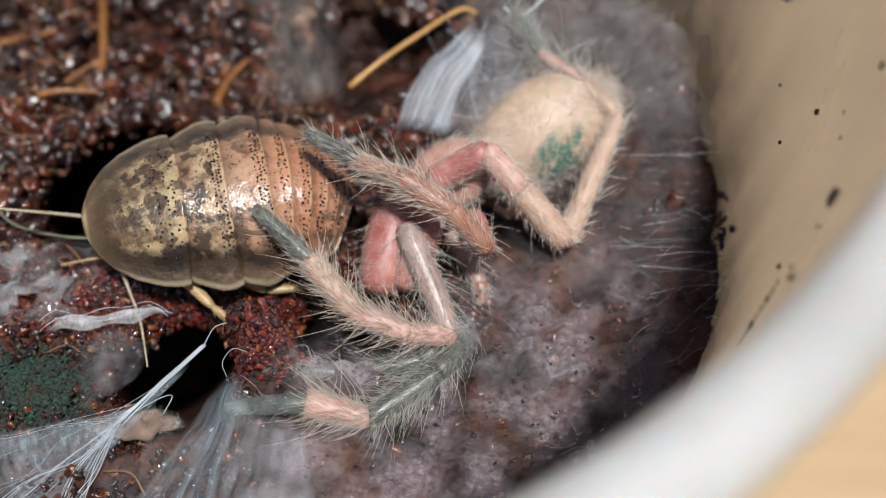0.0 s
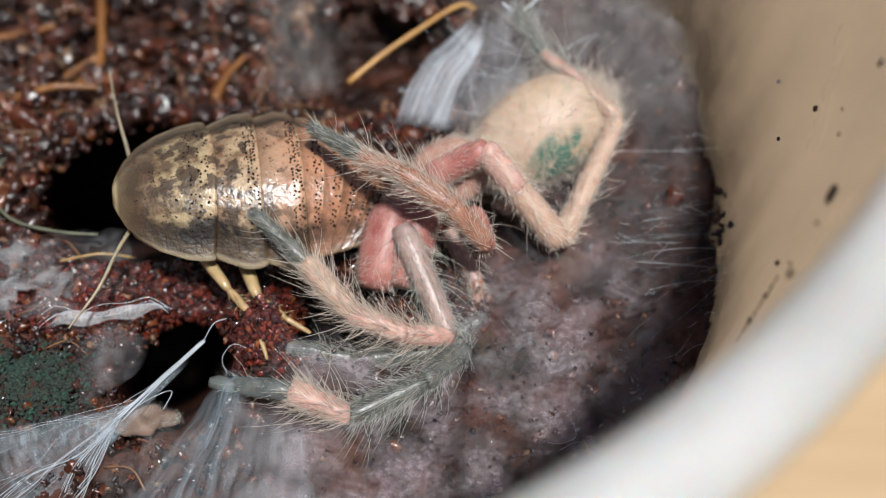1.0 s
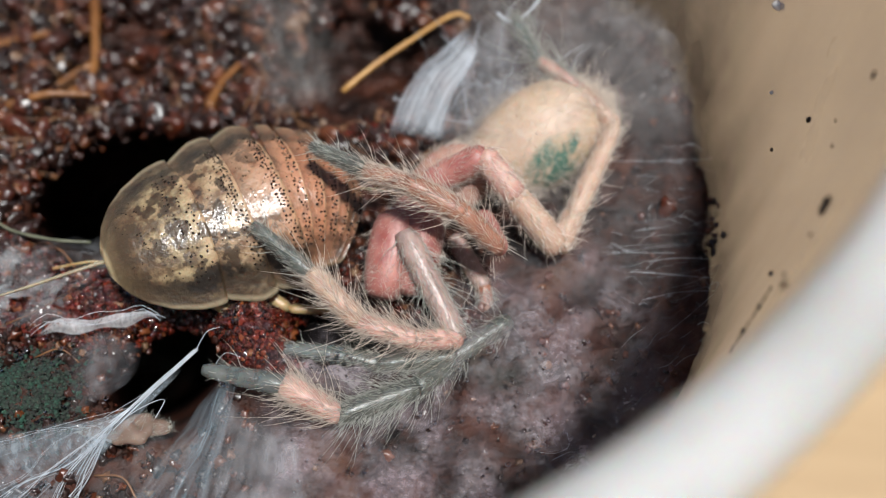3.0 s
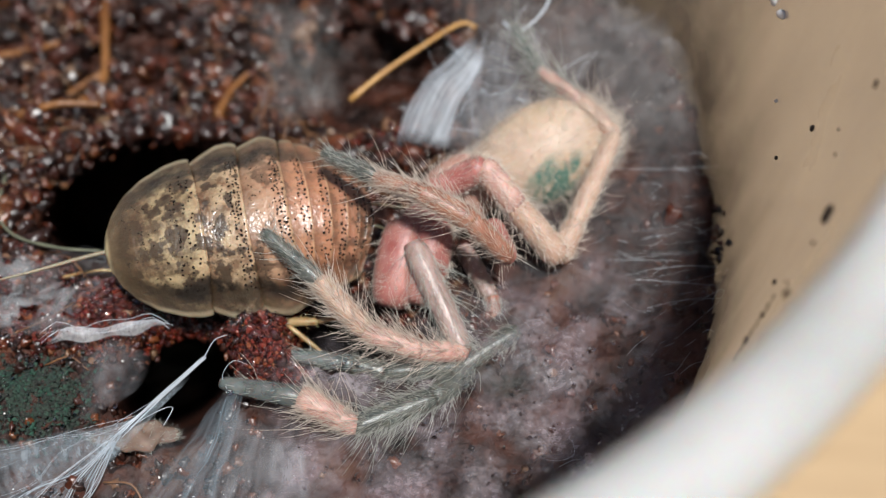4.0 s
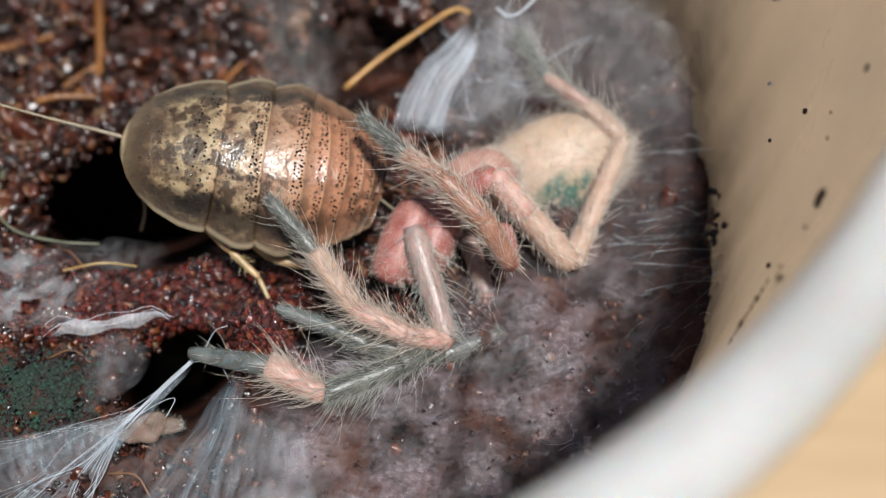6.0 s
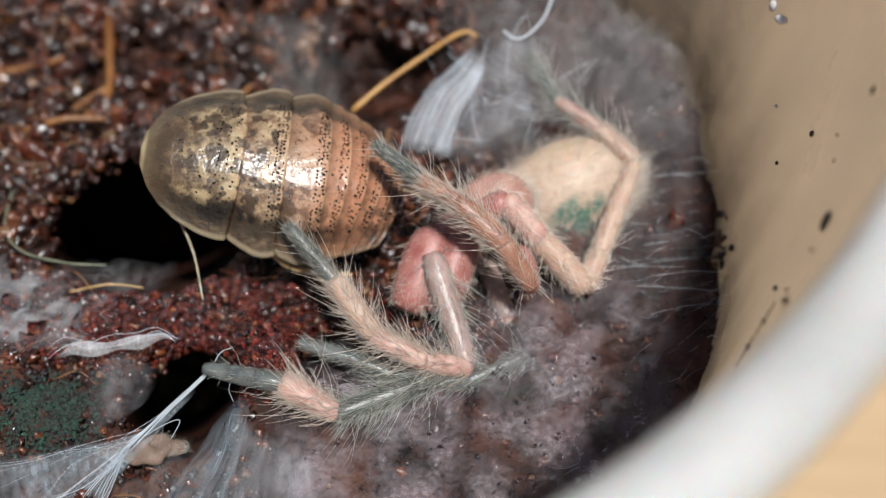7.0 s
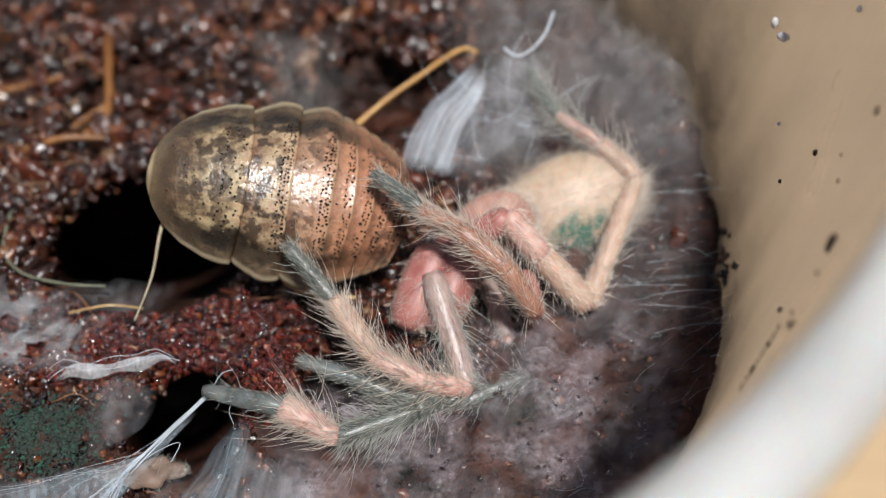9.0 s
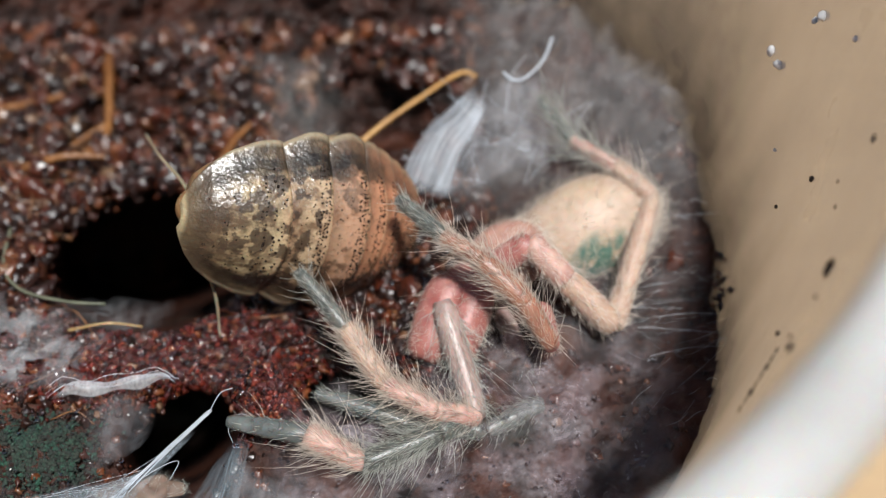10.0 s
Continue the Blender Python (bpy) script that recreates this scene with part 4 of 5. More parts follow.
        ex, ey, ez = x + ln * math.cos(a), y + ln * math.sin(a), z + rng.uniform(-0.4, 0.7)
        d, far_off = math.hypot(ex - CUP_X, ey - CUP_Y), wall_r(ez) - 0.05
        if math.hypot(x - CUP_X, y - CUP_Y) > far_off:
            continue
        if d > far_off:
            ex, ey = CUP_X + (ex - CUP_X) * far_off / d, CUP_Y + (ey - CUP_Y) * far_off / d
        out.append(([(x, y, z), ((x + ex) / 2, (y + ey) / 2 + rng.normal() * 0.07, (z + ez) / 2 + rng.normal() * 0.1), (ex, ey, ez)], rng.choice([0.5, 0.8, 1.3, 1.9], p=[0.4, 0.3, 0.2, 0.1])))
    strands("wall_threads", out, 0.006, "fine silk threads stretched from the soil to the cup wall")
    # curly threads in the gauze
    out = []
    for x, y in scatter(10, -8, 12, -15, 2, lambda x, y: 1.0 if y < -3.5 + 0.45 * (x + 4) else 0.0):
        a, ln = rng.uniform(0, 6.28), rng.uniform(0.6, 2.0)
        z = soil_h(x, y) + rng.uniform(0.4, 1.3)
        out.append(([(x, y, z), (x + ln * 0.4 * math.cos(a), y + ln * 0.4 * math.sin(a), z + 0.3), (x + ln * 0.8 * math.cos(a + 0.5), y + ln * 0.8 * math.sin(a + 0.5), z + 0.1), (x + ln * math.cos(a + 1.0), y + ln * math.sin(a + 1.0), z)], rng.choice([0.5, 1, 1.8])))
    strands("gauze_threads", out, 0.006, "curly silk threads matted over the soil")
    # threads up by the veil
    out = []
    for i in range(36):
        s = np.array(L(rng.uniform(-0.5, 6.5), rng.uniform(5.5, 9.5), rng.uniform(-3.5, -1.5)))
        e = s + np.array([rng.uniform(-2.5, 2.5), rng.uniform(-0.5, 4.0), rng.uniform(-0.4, 1.0)])
        out.append(([s, (s + e) / 2 + rng.normal(size=3) * 0.4, e], rng.choice([0.5, 1, 1.5])))
    strands("veil_threads", out, 0.013, "loose silk threads round the veil")
    strands("curled_thread", [([L(2.9, 11.6, -3.0), L(3.4, 11.2, -3.0), L(4.0, 11.3, -3.0), L(4.9, 12.2, -3.2), L(5.4, 13.4, -3.4)], 1.0)], 0.075, "thick curled white silk thread")


# ---- the spider ----
def segment(p0, p1, r0, r1, belly=0.07, sides=14, n=16):
    """One leg piece: rounded ends, a slight swelling, (geometry, line, radii)."""
    line = spline([p0, p1], n)
    t = np.linspace(0, 1, n)
    r = (r0 + (r1 - r0) * t) * (1 + belly * np.sin(np.pi * t))
    r = r * np.sqrt(np.clip(1 - (np.abs(2 * t - 1)) ** 14, 0.5, 1))
    return tube(line, r, sides, 0.015), line, r


def coat(line, r, n, length, radius, lay=0.9, curl=0.25, jitter=0.25):
    """Hairs over a leg piece, laid towards its tip."""
    tan, a, b = frames_of(line)
    i = rng.integers(1, len(line) - 1, n)
    th = rng.uniform(0, 2 * np.pi, n)
    nor = a[i] * np.cos(th)[:, None] + b[i] * np.sin(th)[:, None]
    step = (line[1] - line[0])[None] * rng.uniform(-0.5, 0.5, n)[:, None]
    p = line[i] + step + nor * (r[i] * 0.9)[:, None]
    d = tan[i] * lay + nor + rng.normal(size=(n, 3)) * jitter
    bend = tan[i] * curl + rng.normal(size=(n, 3)) * 0.12
    ln = length * rng.lognormal(0, 0.35, n)
    return bristles(p, d, ln, radius, bend)


def leg(spider, joints, radii, mats, names, fuzz, label, hair_mats):
    """A leg: the first piece is the part, the others and the bristles sit on it."""
    first, hairs = None, {}
    for k, nm in enumerate(names):
        a, b = np.array(joints[k], float), np.array(joints[k + 1], float)
        over = (b - a) / np.linalg.norm(b - a) * 0.12  # neighbouring pieces overlap at the joint
        geo, line, r = segment(a - over, b + over, radii[k][0], radii[k][1])
        if first is None:
            keep = joints[0]
            first = part("leg", geo, mats[k], spider, label, origin=keep)
        else:
            part(nm, (geo[0] - np.array(keep), geo[1]), mats[k], first)
        n, ln = fuzz[k]
        if n:
            h = merge([coat(line, r, int(0.75 * n), ln * 0.6, 0.011), coat(line, r, max(4, int(n * 0.36)), ln * 1.5, 0.015, 0.6, 0.5, 0.4), coat(line, r, int(3.4 * n), 0.24, 0.009, 2.2, 0.1)])
            hairs.setdefault(hair_mats[k].name, (hair_mats[k], []))[1].append((h[0] - np.array(keep), h[1]))
    for m, gs in hairs.values():
        part("bristles", merge(gs), m, first)
    return first


def egg(centre, axes, turn, n=36, m=24, power=1.0):
    """An egg-shaped body; axes: half-lengths; turn: degrees in the plane."""
    u = np.linspace(0, np.pi, m)
    w = np.linspace(0, 2 * np.pi, n, endpoint=False)
    x = np.cos(u)[:, None] * np.ones(n)
    k = np.sin(u)[:, None] ** power * (1 + 0.12 * x)
    y, z = k * np.cos(w), k * np.sin(w)
    c, s = math.cos(radians(turn)), math.sin(radians(turn))
    x, y, z = x * axes[0], y * axes[1], z * axes[2]
    v = np.stack([centre[0] + x * c - y * s, centre[1] + x * s + y * c, centre[2] + z], -1).reshape(-1, 3)
    f = [[i * n + j, (i + 1) * n + j, (i + 1) * n + (j + 1) % n, i * n + (j + 1) % n] for i in range(m - 1) for j in range(n)]
    return v, f


def body_hair(geo, n, length, radius, lay):
    v, f = geo[0], np.array(geo[1])
    c = v.mean(0)
    q = v[f[rng.integers(0, len(f), n)]]
    a, b = rng.random((n, 1)), rng.random((n, 1))
    p = (q[:, 0] * (1 - a) + q[:, 3] * a) * (1 - b) + (q[:, 1] * (1 - a) + q[:, 2] * a) * b
    nor = p - c
    nor /= np.linalg.norm(nor, axis=1)[:, None]
    d = nor + np.array(lay) + rng.normal(size=(n, 3)) * 0.3
    return bristles(p, d, length * rng.lognormal(0, 0.4, n), radius, rng.normal(size=(n, 3)) * 0.2)


def spider():
    sp = new("tarantula")
    tagged(sp, "pinkish young tarantula with a green-patched cream abdomen gripping a roach", "spider")
    ab = egg((4.5, 5.35, -1.3), (3.65, 2.35, 1.95), 32)
    a = part("abdomen", ab, M_ABD, sp, "cream downy abdomen with a green patch")
    part("bristles", merge([body_hair(ab, 5200, 0.42, 0.006, (0.5, 0.3, 0)), body_hair(ab, 900, 0.8, 0.0065, (0.3, 0.2, 0.1))]), M_HAIR, a)
    LEGS["abdomen"] = a
    ca = egg((0.2, 3.2, 1.0), (1.9, 1.5, 0.9), 25)
    c = part("carapace", ca, M_CARA, sp, "reddish carapace half hidden by the legs")
    part("bristles", body_hair(ca, 1400, 0.35, 0.009, (0.6, 0, 0)), M_HAIR, c)
    hd = egg((-1.35, 1.4, 1.7), (1.2, 1.25, 0.95), 10, 26, 18)
    h = part("head", hd, M_RED_SKIN, sp, "red fuzzy front of the body")
    part("bristles", body_hair(hd, 1200, 0.3, 0.009, (-0.4, -0.3, 0)), M_HAIR, h)
    for p0, p1, r in (((-2.0, 1.7, 1.9), (-2.8, -1.9, 2.5), 0.92), ((-0.9, 1.7, 2.0), (-1.45, -1.8, 2.7), 0.82)):
        geo, line, rr = segment(p0, p1, r, r * 0.85, 0.25)
        ch = part("jaw", geo, M_RED_SKIN, sp, "glossy red swollen jaw")
        part("bristles", merge([coat(line, rr, 1500, 0.2, 0.007), coat(line, rr, 130, 0.5, 0.011, 0.4)]), M_HAIR, ch)
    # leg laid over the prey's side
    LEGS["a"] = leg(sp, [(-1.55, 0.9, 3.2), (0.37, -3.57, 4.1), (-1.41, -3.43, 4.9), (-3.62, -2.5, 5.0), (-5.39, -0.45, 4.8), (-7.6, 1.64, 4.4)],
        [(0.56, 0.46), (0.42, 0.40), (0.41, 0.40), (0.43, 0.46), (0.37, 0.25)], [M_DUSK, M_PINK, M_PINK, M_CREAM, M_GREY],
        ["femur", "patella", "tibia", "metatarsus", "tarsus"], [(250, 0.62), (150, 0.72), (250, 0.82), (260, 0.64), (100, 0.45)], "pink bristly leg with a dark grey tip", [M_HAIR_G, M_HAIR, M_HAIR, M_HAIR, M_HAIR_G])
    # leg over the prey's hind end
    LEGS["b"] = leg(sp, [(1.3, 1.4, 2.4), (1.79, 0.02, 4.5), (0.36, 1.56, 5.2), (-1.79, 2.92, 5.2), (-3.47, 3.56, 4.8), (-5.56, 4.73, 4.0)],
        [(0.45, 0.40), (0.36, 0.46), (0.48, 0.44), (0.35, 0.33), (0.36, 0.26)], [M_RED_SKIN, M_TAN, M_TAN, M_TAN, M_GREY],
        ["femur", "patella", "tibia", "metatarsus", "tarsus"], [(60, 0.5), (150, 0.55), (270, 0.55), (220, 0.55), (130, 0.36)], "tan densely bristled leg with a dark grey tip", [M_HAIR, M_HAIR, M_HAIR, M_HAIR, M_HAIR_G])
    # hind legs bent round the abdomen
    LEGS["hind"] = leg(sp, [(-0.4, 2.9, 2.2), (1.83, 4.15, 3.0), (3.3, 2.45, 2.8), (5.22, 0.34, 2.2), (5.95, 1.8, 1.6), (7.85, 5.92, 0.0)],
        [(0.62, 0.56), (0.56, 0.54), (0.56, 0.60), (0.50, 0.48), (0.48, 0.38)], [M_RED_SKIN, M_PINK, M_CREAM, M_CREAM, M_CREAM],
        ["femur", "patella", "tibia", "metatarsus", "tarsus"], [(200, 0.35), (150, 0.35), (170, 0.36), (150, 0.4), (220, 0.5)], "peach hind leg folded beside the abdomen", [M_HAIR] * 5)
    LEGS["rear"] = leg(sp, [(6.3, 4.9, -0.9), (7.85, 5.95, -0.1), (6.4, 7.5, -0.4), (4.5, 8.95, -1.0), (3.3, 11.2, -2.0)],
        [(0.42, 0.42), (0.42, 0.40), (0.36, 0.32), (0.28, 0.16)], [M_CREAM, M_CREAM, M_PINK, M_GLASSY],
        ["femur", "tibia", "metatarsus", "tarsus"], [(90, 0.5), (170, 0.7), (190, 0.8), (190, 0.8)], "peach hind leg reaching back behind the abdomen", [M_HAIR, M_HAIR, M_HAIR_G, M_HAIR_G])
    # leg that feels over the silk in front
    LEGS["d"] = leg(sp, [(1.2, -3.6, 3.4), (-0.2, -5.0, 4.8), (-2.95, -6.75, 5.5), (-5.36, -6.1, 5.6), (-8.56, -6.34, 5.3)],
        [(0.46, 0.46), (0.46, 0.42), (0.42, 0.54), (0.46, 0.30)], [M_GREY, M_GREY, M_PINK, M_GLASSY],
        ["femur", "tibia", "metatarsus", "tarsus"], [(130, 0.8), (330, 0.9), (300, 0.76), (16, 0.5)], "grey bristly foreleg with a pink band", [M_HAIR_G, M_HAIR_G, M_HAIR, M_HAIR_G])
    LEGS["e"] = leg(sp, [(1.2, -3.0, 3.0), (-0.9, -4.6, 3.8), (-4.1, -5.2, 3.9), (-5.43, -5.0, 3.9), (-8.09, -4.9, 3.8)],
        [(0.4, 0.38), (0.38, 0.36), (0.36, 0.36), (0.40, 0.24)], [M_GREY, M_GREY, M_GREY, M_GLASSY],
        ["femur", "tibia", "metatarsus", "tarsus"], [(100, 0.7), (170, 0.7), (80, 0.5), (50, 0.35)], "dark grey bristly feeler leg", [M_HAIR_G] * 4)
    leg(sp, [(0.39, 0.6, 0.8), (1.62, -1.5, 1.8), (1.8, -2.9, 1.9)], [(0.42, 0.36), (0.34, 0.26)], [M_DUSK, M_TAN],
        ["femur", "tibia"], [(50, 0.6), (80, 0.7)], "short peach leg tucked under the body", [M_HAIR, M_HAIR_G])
    return sp


# ---- the roach ----
# plates from head to tail: front, rear on the midline, how far the rear corners lie forward
PLATES = [(-5.9, -1.6, 0.2), (-1.75, 0.24, -0.18), (0.12, 2.08, -0.2), (1.95, 3.05, 0.3), (2.95, 3.95, 0.5), (3.85, 4.7, 0.65), (4.6, 5.25, 0.75), (5.15, 5.6, 0.75), (5.52, 5.9, 0.6)]


def half_width(x):
    t = np.clip((x + 5.9) / 11.8, 0, 1)
    xs = [0, 0.012, 0.04, 0.09, 0.16, 0.25, 0.343, 0.45, 0.535, 0.62, 0.694, 0.75, 0.82, 0.88, 0.94, 0.98, 1.0]
    ws = [0.5, 0.9, 1.6, 2.3, 2.88, 3.32, 3.6, 3.9, 4.05, 4.05, 3.92, 3.65, 3.3, 2.95, 2.5, 1.95, 1.25]
    return np.interp(t, xs, ws)


def dome(x):
    t = np.clip((x + 5.9) / 11.8, 0, 1)
    return np.interp(t, [0, 0.03, 0.1, 0.2, 0.35, 0.5, 0.65, 0.8, 0.92, 1.0], [0.7, 0.95, 1.5, 1.9, 2.25, 2.45, 2.62, 2.3, 1.65, 0.95])


def plate(roach, k):
    xa, xb, sweep = PLATES[k]
    nu, nv = (30 if k == 0 else 16), 49
    u = np.linspace(0, 1, nu)[:, None]
    v = np.linspace(-1, 1, nv)[None]
    back = xb - sweep * np.abs(v) ** 2.2
    front = xa - (PLATES[k - 1][2] * np.abs(v) ** 2.2 if k else 0 * v)
    x = front + (back - front) * u
    lobe = 0.89 + 0.13 * np.minimum(1, u / 0.6) ** 0.6 - 0.07 * u ** 8 if 0 < k < 3 else 0.955 + 0.05 * u ** 0.5 - 0.03 * u ** 6
    if k == 0:
        mid = xa + (xb - xa) * u
        x = mid - sweep * np.abs(v) ** 2.2 * np.clip(u * 1.3 - 0.3, 0, 1)
        w = half_width(x) * (1 + 0.03 * u - 0.06 * u ** 10)
    else:
        w = half_width(x) * lobe
    y = v * w
    z = 0.36 + (dome(np.broadcast_to(x, y.shape)) - 0.36) * np.interp(np.abs(v), [0, 0.15, 0.3, 0.5, 0.65, 0.78, 0.9, 1.0], [1, 0.985, 0.93, 0.76, 0.54, 0.31, 0.15, 0.03]) + 0.13 * u ** 3
    x, y, z = np.broadcast_arrays(x, y, z)
    top = np.stack([x * 0.965, y, z], -1)
    geo, faces = grid(top)
    faces = [q[::-1] for q in faces]
    uv = np.stack([np.clip((x + 5.9) / 11.8, 0, 1), (v + 1) / 2 + 0 * x], -1).reshape(-1, 2)
    name = "head_shield" if k == 0 else ("thorax_plate" if k < 3 else "abdomen_plate")
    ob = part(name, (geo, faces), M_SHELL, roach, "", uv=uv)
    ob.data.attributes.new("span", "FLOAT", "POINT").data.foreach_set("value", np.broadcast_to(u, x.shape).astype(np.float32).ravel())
    sol = ob.modifiers.new("thickness", "SOLIDIFY")
    sol.thickness, sol.offset = 0.09 * MM, -1
    # dark granules in rows along the rear edge
    pts, rad = [], []

    def spot(uu, vv, r):
        i, j = uu * (nu - 1), (vv + 1) / 2 * (nv - 1)
        i0, j0 = min(int(i), nu - 2), min(int(j), nv - 2)
        a, b = i - i0, j - j0
        q = top[i0, j0] * (1 - a) * (1 - b) + top[i0 + 1, j0] * a * (1 - b) + top[i0, j0 + 1] * (1 - a) * b + top[i0 + 1, j0 + 1] * a * b
        pts.append(q)
        rad.append(r)

    count = int(half_width((xa + xb) / 2) * 2 * 0.72 / 0.155)
    for row, off in (((0.92, 0.0), (0.84, 0.5), (0.75, 0.2)) if k < 3 else ((0.86, 0.0), (0.66, 0.5)) if k < 6 else ((0.8, 0.0),)):
        for i in range(count):
            vv = (-0.72 + 1.44 * (i + off + rng.normal() * 0.14) / count)
            if abs(vv) < 0.8 and rng.random() < 0.85:
                spot(np.clip(row + rng.normal() * 0.012 * (1 if k < 3 else 3), 0, 0.98), vv, rng.uniform(0.046, 0.066))
    for i in range(70 if k == 0 else 60 if k < 3 else 8):
        spot(rng.uniform(0.2, 0.82), rng.uniform(-0.68, 0.68), rng.uniform(0.02, 0.045))
    g = part("granulation", pebbles(pts, rad, False, 0.1), M_SPOT, ob)
    tagged(g, kind="stuff")
    return ob


def roach_leg(roach, joints, r, label):
    line = joints
    first = None
    for k, (nm, ra, rb) in enumerate((("leg", r, r * 0.8), ("shin", r * 0.7, r * 0.5), ("foot", r * 0.42, r * 0.3))):
        geo, ln, rr = segment(line[k], line[k + 1], ra, rb, 0.15, 10, 10)
        if first is None:
            first = part(nm, geo, M_LIMB, roach, label, origin=line[0])
        else:
            part(nm, (geo[0] - np.array(line[0]), geo[1]), M_LIMB, first)
        if k == 1:
            h = coat(ln, rr, 26, 0.26, 0.02, 0.7, 0.1)
            part("spines", (h[0] - np.array(line[0]), h[1]), M_LIMB, first)
    return first


def feeler(roach, base, points, label):
    ln = spline([base] + points, 60)
    r = np.linspace(0.085, 0.035, 60) * (1.1 + 0.35 * (np.arange(60) % 2))
    return part("antenna", tube(ln, r, 7), M_FEELER, roach, label, origin=base)


def roach():
    ro = new("cockroach")
    tagged(ro, "mottled brown cockroach nymph with granulated plates, seized from behind", "cockroach")
    bx = np.linspace(-5.5, 5.7, 30)
    th = np.linspace(0, 2 * np.pi, 28, endpoint=False)
    v = np.stack([np.repeat(bx[:, None] * 0.965, 28, 1), (half_width(bx) * np.interp(bx, [1, 4], [0.86, 0.66]))[:, None] * np.cos(th), np.where(np.sin(th) > 0, 0.5 * dome(bx)[:, None] * np.sin(th), 1.1 * np.sin(th)) - 0.12], -1)
    v[0, :, 1:] *= 0.1
    v[-1, :, 1:] *= 0.1
    f = [[i * 28 + j, i * 28 + (j + 1) % 28, (i + 1) * 28 + (j + 1) % 28, (i + 1) * 28 + j] for i in range(29) for j in range(28)]
    part("belly", (v.reshape(-1, 3), f), M_BELLY, ro, "brown soft underside")
    for k in range(len(PLATES)):
        ROACH_PARTS[k] = plate(ro, k)
    head = egg((-4.5, 0, -0.75), (0.9, 1.0, 0.7), 0, 20, 14)
    part("head", head, M_BELLY, ro, "small brown head tucked under the shield")
    ROACH_PARTS["leg1"] = roach_leg(ro, [(-2.4, -2.2, -0.6), (-1.6, -4.6, -0.3), (-0.9, -6.2, -0.2), (-0.8, -8.0, -0.4)], 0.25, "amber leg stretched out from under the shell")
    ROACH_PARTS["leg2"] = roach_leg(ro, [(-0.6, -2.4, -0.7), (0.3, -4.7, -0.5), (1.5, -5.6, -0.4), (2.6, -6.1, -0.6)], 0.29, "amber leg stretched out from under the shell")
    ROACH_PARTS["leg3"] = roach_leg(ro, [(-0.3, 2.4, -0.9), (0.2, 4.0, -1.2), (1.2, 4.7, -1.6), (2.2, 5.0, -2.0)], 0.34, "amber leg on the far side of the shell")
    for side in (0.35, -0.35):
        way = spline([(5.2, side, 0.2), (6.0, side * 1.6 - 0.5, 0.7), (6.8, side * 1.8 - 0.9, 0.9), (7.6, side * 1.5 - 0.8, 0.6)], 16)
        part("cercus", tube(way, np.linspace(0.07, 0.03, 16), 6), M_FEELER, ro, "thin pale tail bristle")
    ROACH_PARTS["feel1"] = feeler(ro, (-4.7, 0.35, -0.4), [(-6.9, 0.6, -0.3), (-8.8, 0.7, 0.0), (-11.2, 1.0, 0.1)], "thin ringed antenna")
    ROACH_PARTS["feel2"] = feeler(ro, (-4.6, -0.5, -0.4), [(-6.6, -0.9, -0.4), (-8.4, -1.4, -0.5), (-10.4, -1.6, -0.6)], "thin ringed antenna")
    return ro


# ---- things that move ----
LEGS, ROACH_PARTS, GRAINS = {}, {}, []
ROACH = [  # seconds, x, y, z, roll, pitch, yaw in the leaning plane
    (0.0, -9.68, 1.83, 1.60, -19.1, 14.7, 9.1),
    (0.5, -9.74, 1.55, 1.60, -10.4, 11.5, 15.1),
    (1.0, -8.37, 2.21, 1.60, -29.9, 15.6, 3.1),
    (1.5, -8.70, 2.14, 1.60, -14.0, 17.6, 17.4),
    (2.0, -8.92, 2.22, 1.60, -13.4, 25.5, 11.6),
    (2.5, -8.84, 1.57, 1.60, -12.7, 23.7, 19.2),
    (3.0, -8.81, 1.42, 1.60, -15.0, 20.6, 22.3),
    (3.2, -7.85, -0.85, 3.00, -14.0, 11.0, 40.0),
    (4.3, -9.00, 2.10, 1.60, -13.0, 13.0, 3.0),
    (4.5, -9.03, 2.35, 1.60, -12.8, 13.4, 2.8),
    (5.0, -8.83, 3.13, 1.60, -17.9, 8.8, 0.1),
    (5.5, -8.22, 4.85, 1.60, -18.4, 11.1, -11.8),
    (5.7, -8.20, 4.00, 1.60, -18.0, 11.0, -11.0),
    (6.8, -7.55, 3.65, 1.60, -19.2, 15.7, -9.0),
    (7.0, -7.55, 4.33, 1.60, -19.2, 15.7, -9.6),
    (7.5, -7.56, 3.73, 1.60, -16.8, 17.2, -6.3),
    (8.0, -7.18, 4.15, 1.60, -17.8, 7.0, -9.0),
    (8.5, -7.10, 4.62, 1.60, -18.4, 18.0, -15.5),
    (9.0, -7.21, 4.40, 1.60, -8.1, 12.9, -9.9),
    (9.5, -7.12, 4.36, 1.60, -18.6, 26.3, -11.9),
    (10.0, -6.42, 4.22, 1.60, 22.9, 34.3, -0.2),
]
BEND = [  # seconds, sideways bend of the hind body
    (0.0, -13.8),
    (0.5, -17.7),
    (1.0, -13.1),
    (1.5, -20.0),
    (2.0, -18.9),
    (2.5, -24.4),
    (3.0, -29.2),
    (3.2, -34.0),
    (4.3, -4.0),
    (4.5, -3.8),
    (5.0, 1.3),
    (5.5, 8.6),
    (5.7, 8.6),
    (6.8, -4.8),
    (7.0, -4.8),
    (7.5, -2.2),
    (8.0, -2.0),
    (8.5, 2.1),
    (9.0, -1.7),
    (9.5, 2.2),
    (10.0, -11.6),
]
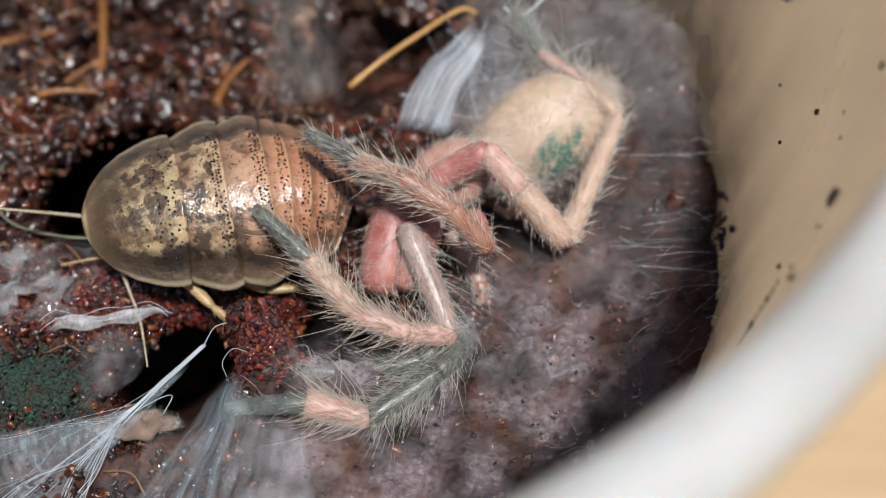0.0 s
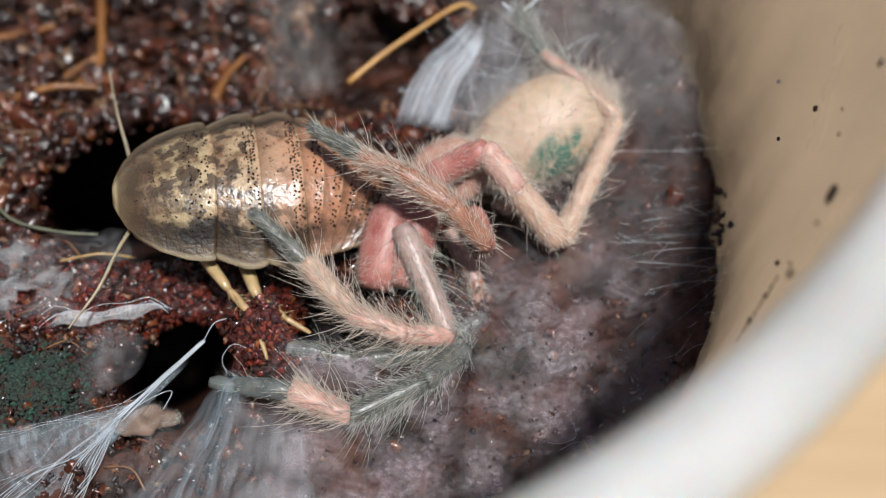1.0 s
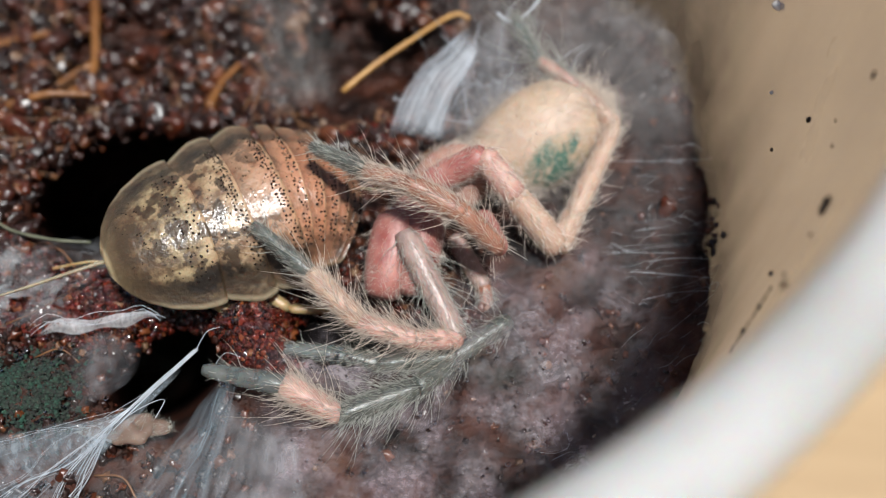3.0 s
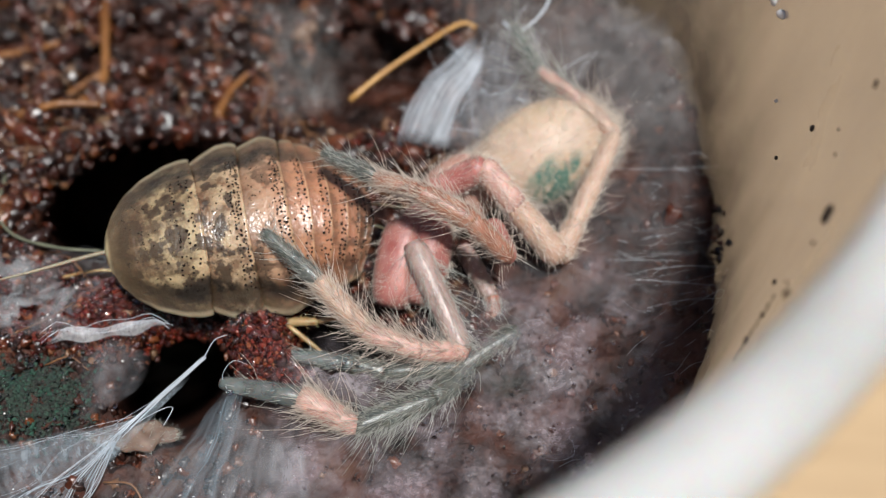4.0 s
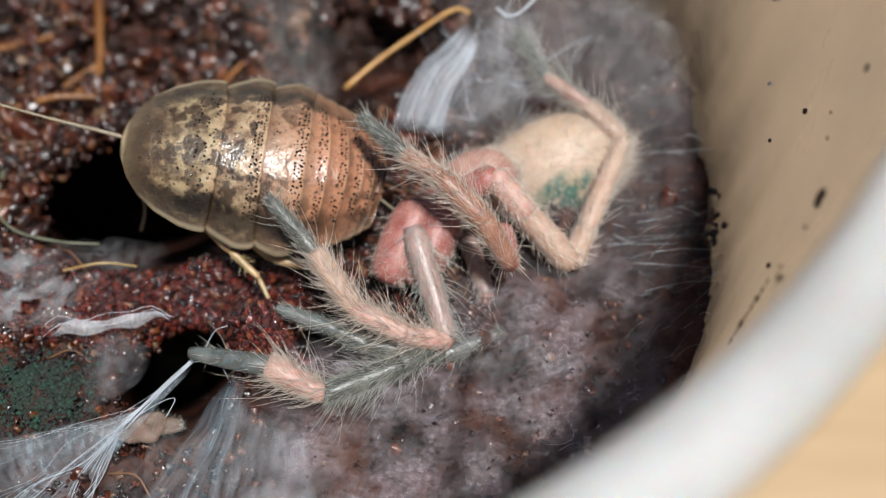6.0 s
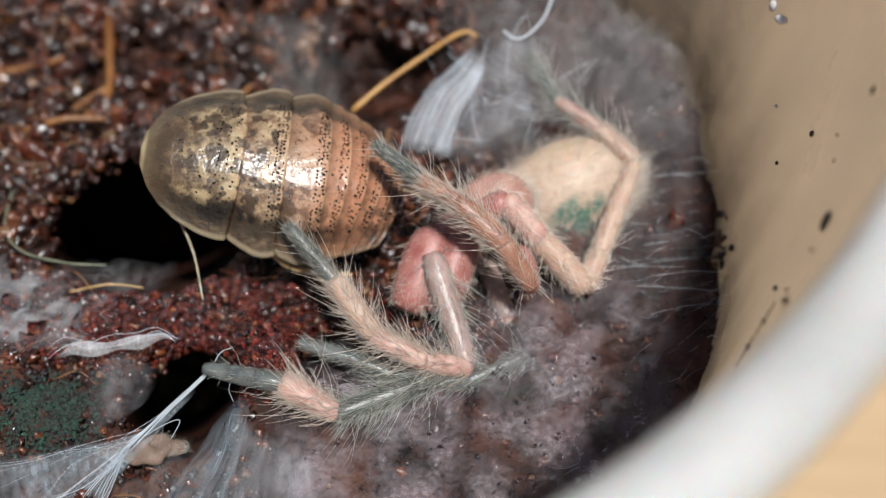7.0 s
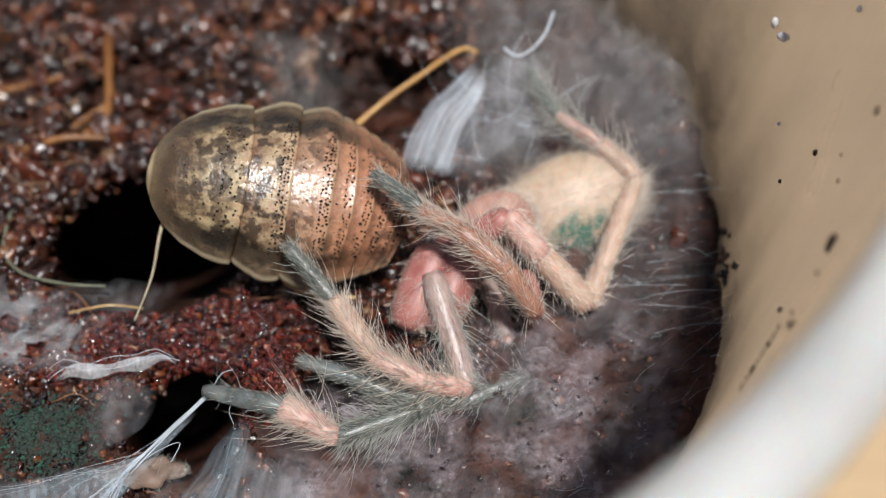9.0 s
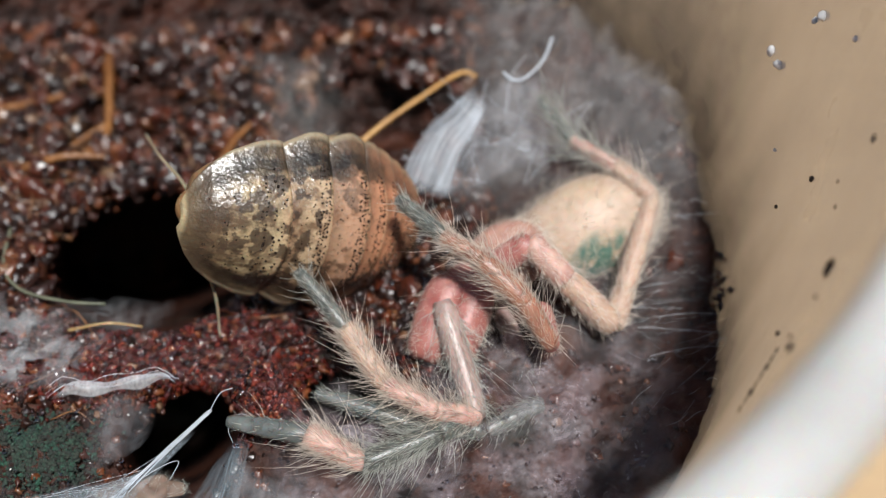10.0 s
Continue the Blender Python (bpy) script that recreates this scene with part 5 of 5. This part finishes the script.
SPIDER = [  # seconds, x, y, turn
    (0.0, 0.00, 0.00, 0.0),
    (0.5, -0.18, -0.23, -0.3),
    (1.0, -0.09, -0.08, -1.4),
    (1.5, 0.33, 0.14, -1.9),
    (2.0, 0.43, 0.05, -1.1),
    (2.5, 0.41, 0.01, -0.5),
    (3.0, 0.46, 0.05, 0.9),
    (4.5, 0.57, -0.14, -1.7),
    (5.0, 0.33, -0.27, -7.1),
    (5.5, 0.53, -0.14, -13.3),
    (7.0, 1.36, -0.30, -10.0),
    (7.5, 1.60, -0.33, -8.1),
    (8.0, 1.60, -0.33, -11.5),
    (8.5, 1.59, -0.44, -11.1),
    (9.0, 1.31, -0.26, -11.0),
    (9.5, 1.71, -0.16, -10.3),
    (10.0, 2.04, -0.62, -9.2),
]
LEG_A = [  # seconds, shift x, y, turn
    (0.0, 0.00, 0.00, 0.0),
    (0.5, -0.02, -0.10, 1.6),
    (1.0, 0.10, -0.09, 2.1),
    (1.5, 0.07, 0.10, 4.6),
    (2.0, 0.11, 0.12, 4.2),
    (2.5, 0.08, -0.01, 1.8),
    (3.0, 0.05, 0.03, 3.4),
    (4.5, -0.08, -0.15, 1.6),
    (5.0, -0.13, -0.19, 1.5),
    (5.5, -0.01, -0.07, 6.9),
    (7.0, -0.18, -0.13, 4.2),
    (7.5, -0.12, -0.22, 2.7),
    (8.0, -0.12, -0.22, 4.2),
    (8.5, -0.25, -0.27, 5.8),
    (9.0, -0.15, -0.16, 4.8),
    (9.5, -0.08, -0.22, 6.3),
    (10.0, -0.53, -0.18, 2.9),
]
LEG_B = [
    (0.0, 0.00, 0.00, 0.0),
    (0.5, 0.22, -0.29, 0.6),
    (1.0, 0.13, 0.07, 0.1),
    (1.5, 0.43, -0.06, 2.7),
    (2.0, 0.37, -0.09, 0.4),
    (2.5, 0.35, -0.05, 1.3),
    (3.0, 0.35, 0.14, 3.3),
    (4.5, 0.41, 0.22, 2.9),
    (5.0, 0.41, 0.21, 2.0),
    (5.5, 0.41, -0.01, 0.9),
    (7.0, 0.41, 0.02, -0.7),
    (7.5, 0.40, 0.00, -0.4),
    (8.0, 0.49, 0.00, 1.8),
    (8.5, 0.49, -0.02, -0.4),
    (9.0, 0.61, -0.18, 2.0),
    (9.5, 0.44, 0.15, 0.8),
    (10.0, 0.58, -0.36, -2.5),
]
LEG_D = [
    (0.0, 0.00, 0.00, 0.0),
    (0.5, 0.21, -0.02, 0.0),
    (1.0, -0.51, -0.09, -8.0),
    (1.5, -1.42, 0.00, -14.0),
    (2.0, -1.25, 0.25, -15.0),
    (2.5, -1.33, 0.17, -14.0),
    (3.0, -1.45, 0.34, -15.0),
    (4.5, -0.91, 0.09, -13.0),
    (5.0, -1.27, -0.06, -15.0),
    (5.5, -0.86, -0.32, 0.0),
    (7.0, -1.81, 0.50, -5.0),
    (7.5, -1.54, 0.38, -7.0),
    (8.0, -1.53, 0.16, -8.0),
    (8.5, -1.54, 0.32, -6.0),
    (9.0, -1.68, 0.30, -5.0),
    (9.5, -1.50, 0.29, -8.0),
    (10.0, -1.55, 0.62, -4.0),
]
REAR = [  # abdomen and hind legs: seconds, shift x, y, turn
    (0.0, 0.00, 0.00, 0.0),
    (0.5, -0.08, 0.30, -0.1),
    (1.0, -0.03, 0.04, -0.7),
    (1.5, -0.46, 0.00, -0.9),
    (2.0, -0.31, 0.00, -0.9),
    (2.5, -0.33, 0.01, -1.6),
    (3.0, -0.26, -0.02, -2.6),
    (4.5, -0.80, -0.11, 0.5),
    (5.0, -0.82, -0.30, 5.0),
    (5.5, -1.00, -0.55, 12.8),
    (7.0, -1.14, -0.66, 10.1),
    (7.5, -1.23, -0.61, 9.6),
    (8.0, -1.35, -0.74, 11.8),
    (8.5, -1.21, -0.65, 12.2),
    (9.0, -1.17, -0.59, 11.2),
    (9.5, -1.07, -0.80, 11.1),
    (10.0, -0.81, -0.37, 12.9),
]
# antennae and roach legs: seconds, turn in the plane, lift
FEEL_1 = [(0, -8, 0), (0.5, -78, 0), (1.0, -76, 0), (1.5, -18, 0), (2.0, 0, -86), (2.5, 34, 0), (3.0, 5, 0), (3.2, 15, 0), (4.3, 10, 0), (4.5, 8, 0), (5.0, 8, -86), (5.2, 8, -5), (5.5, 0, -70), (5.7, 12, 0), (6.8, -47, 0), (7.0, -30, -86), (7.5, 18, 0), (8.0, 0, -86), (8.5, -32, 0), (9.0, -20, -86), (9.5, -20, -86), (9.8, -40, 0), (10.0, -40, -86)]
FEEL_2 = [(0, 85, 0), (0.5, 82, 0), (1.0, 49, 0), (1.5, 30, 0), (2.0, 115, 0), (2.5, 90, -70), (3.0, 70, -86), (4.5, 60, -86), (5.0, 60, -86), (5.5, 60, -86), (6.8, 30, -20), (7.0, 103, 0), (7.5, 80, -86), (8.0, 70, -86), (8.5, 70, -86), (9.0, 73, 0), (9.5, 61, 0), (10.0, 100, 0)]
ROACH_LEG_1 = [(0, 14, 0), (0.5, -10, 0), (1.0, 8, 0), (1.5, 30, 0), (2.0, 45, 0), (2.5, -27, 0), (3.0, 5, 0), (4.5, 40, 0), (5.0, 37, 0), (5.5, 22, 0), (7.0, 50, 0), (7.5, 50, 0), (8.0, 24, 0), (8.5, 48, 0), (9.0, 48, 0), (9.5, 48, 0), (10.0, 48, 0)]
ROACH_LEG_2 = [(0, 30, 0), (0.5, 20, 0), (1.0, -10, 0), (1.5, 15, 0), (2.0, 30, 0), (2.5, 15, 0), (3.0, 10, 0), (4.5, 30, -20), (5.0, 30, 0), (5.5, 30, 0), (7.0, 30, -15), (10.0, 30, -15)]
ROACH_LEG_3 = [(0, -42, 0), (4.5, -42, 0), (4.7, 0, 0), (4.9, 45, 0), (5.0, 45, 0), (5.2, -20, 0), (5.5, -42, 0), (10.0, -42, 0)]


def swing(ob, rows):
    """Keys a limb that turns about its base."""
    x, y, z = ob.location
    walk(ob, [(t, pose(x, y, z, 0, lift, turn)) for t, turn, lift in rows])


def shift(ob, rows, pivot):
    """Keys a leg that shifts and turns about a joint; pivot in mm."""
    base = ob.location.copy()
    out = []
    for t, dx, dy, turn in rows:
        p = Matrix.Translation(Vector((pivot[0] + dx, pivot[1] + dy, pivot[2])) * MM)
        out.append((t, p @ pose(0, 0, 0, 0, 0, turn) @ Matrix.Translation(base - Vector(pivot) * MM)))
    walk(ob, out)


def motions():
    walk(ROACH_THING, [(t, staged(x, y, z, rx, ry, rz)) for t, x, y, z, rx, ry, rz in ROACH])
    for k, share in zip(range(3, 9), (0.25, 0.45, 0.62, 0.78, 0.9, 1.0)):  # hind plates follow the bend
        walk(ROACH_PARTS[k], [(t, pose(0.0019, 0, 0) @ pose(0, 0, 0, 0, 0, a * share) @ pose(-0.0019, 0, 0)) for t, a in BEND])
    walk(SPIDER_THING, [(t, staged(x, y, 0, 0, 0, turn)) for t, x, y, turn in SPIDER])
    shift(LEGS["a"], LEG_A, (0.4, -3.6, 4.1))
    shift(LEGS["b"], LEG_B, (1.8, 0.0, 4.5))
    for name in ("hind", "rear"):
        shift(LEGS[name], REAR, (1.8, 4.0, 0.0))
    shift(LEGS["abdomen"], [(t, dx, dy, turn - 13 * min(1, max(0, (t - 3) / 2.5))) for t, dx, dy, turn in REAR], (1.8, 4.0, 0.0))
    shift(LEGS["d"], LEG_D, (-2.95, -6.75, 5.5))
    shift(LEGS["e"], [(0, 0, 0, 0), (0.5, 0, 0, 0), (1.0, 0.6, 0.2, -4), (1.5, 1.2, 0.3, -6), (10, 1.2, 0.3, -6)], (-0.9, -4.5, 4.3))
    swing(ROACH_PARTS["feel1"], FEEL_1)
    swing(ROACH_PARTS["feel2"], FEEL_2)
    swing(ROACH_PARTS["leg1"], ROACH_LEG_1)
    swing(ROACH_PARTS["leg2"], ROACH_LEG_2)
    swing(ROACH_PARTS["leg3"], ROACH_LEG_3)


table()
cup()
GROUND = soil()
soil_film()
crumbs()
droplets()
dew()
glint_specks()
moss()
pellet()
fibres()
roots()
specks()
webs()
SPIDER_THING = spider()
ROACH_THING = roach()
single_grains(GROUND)
motions()
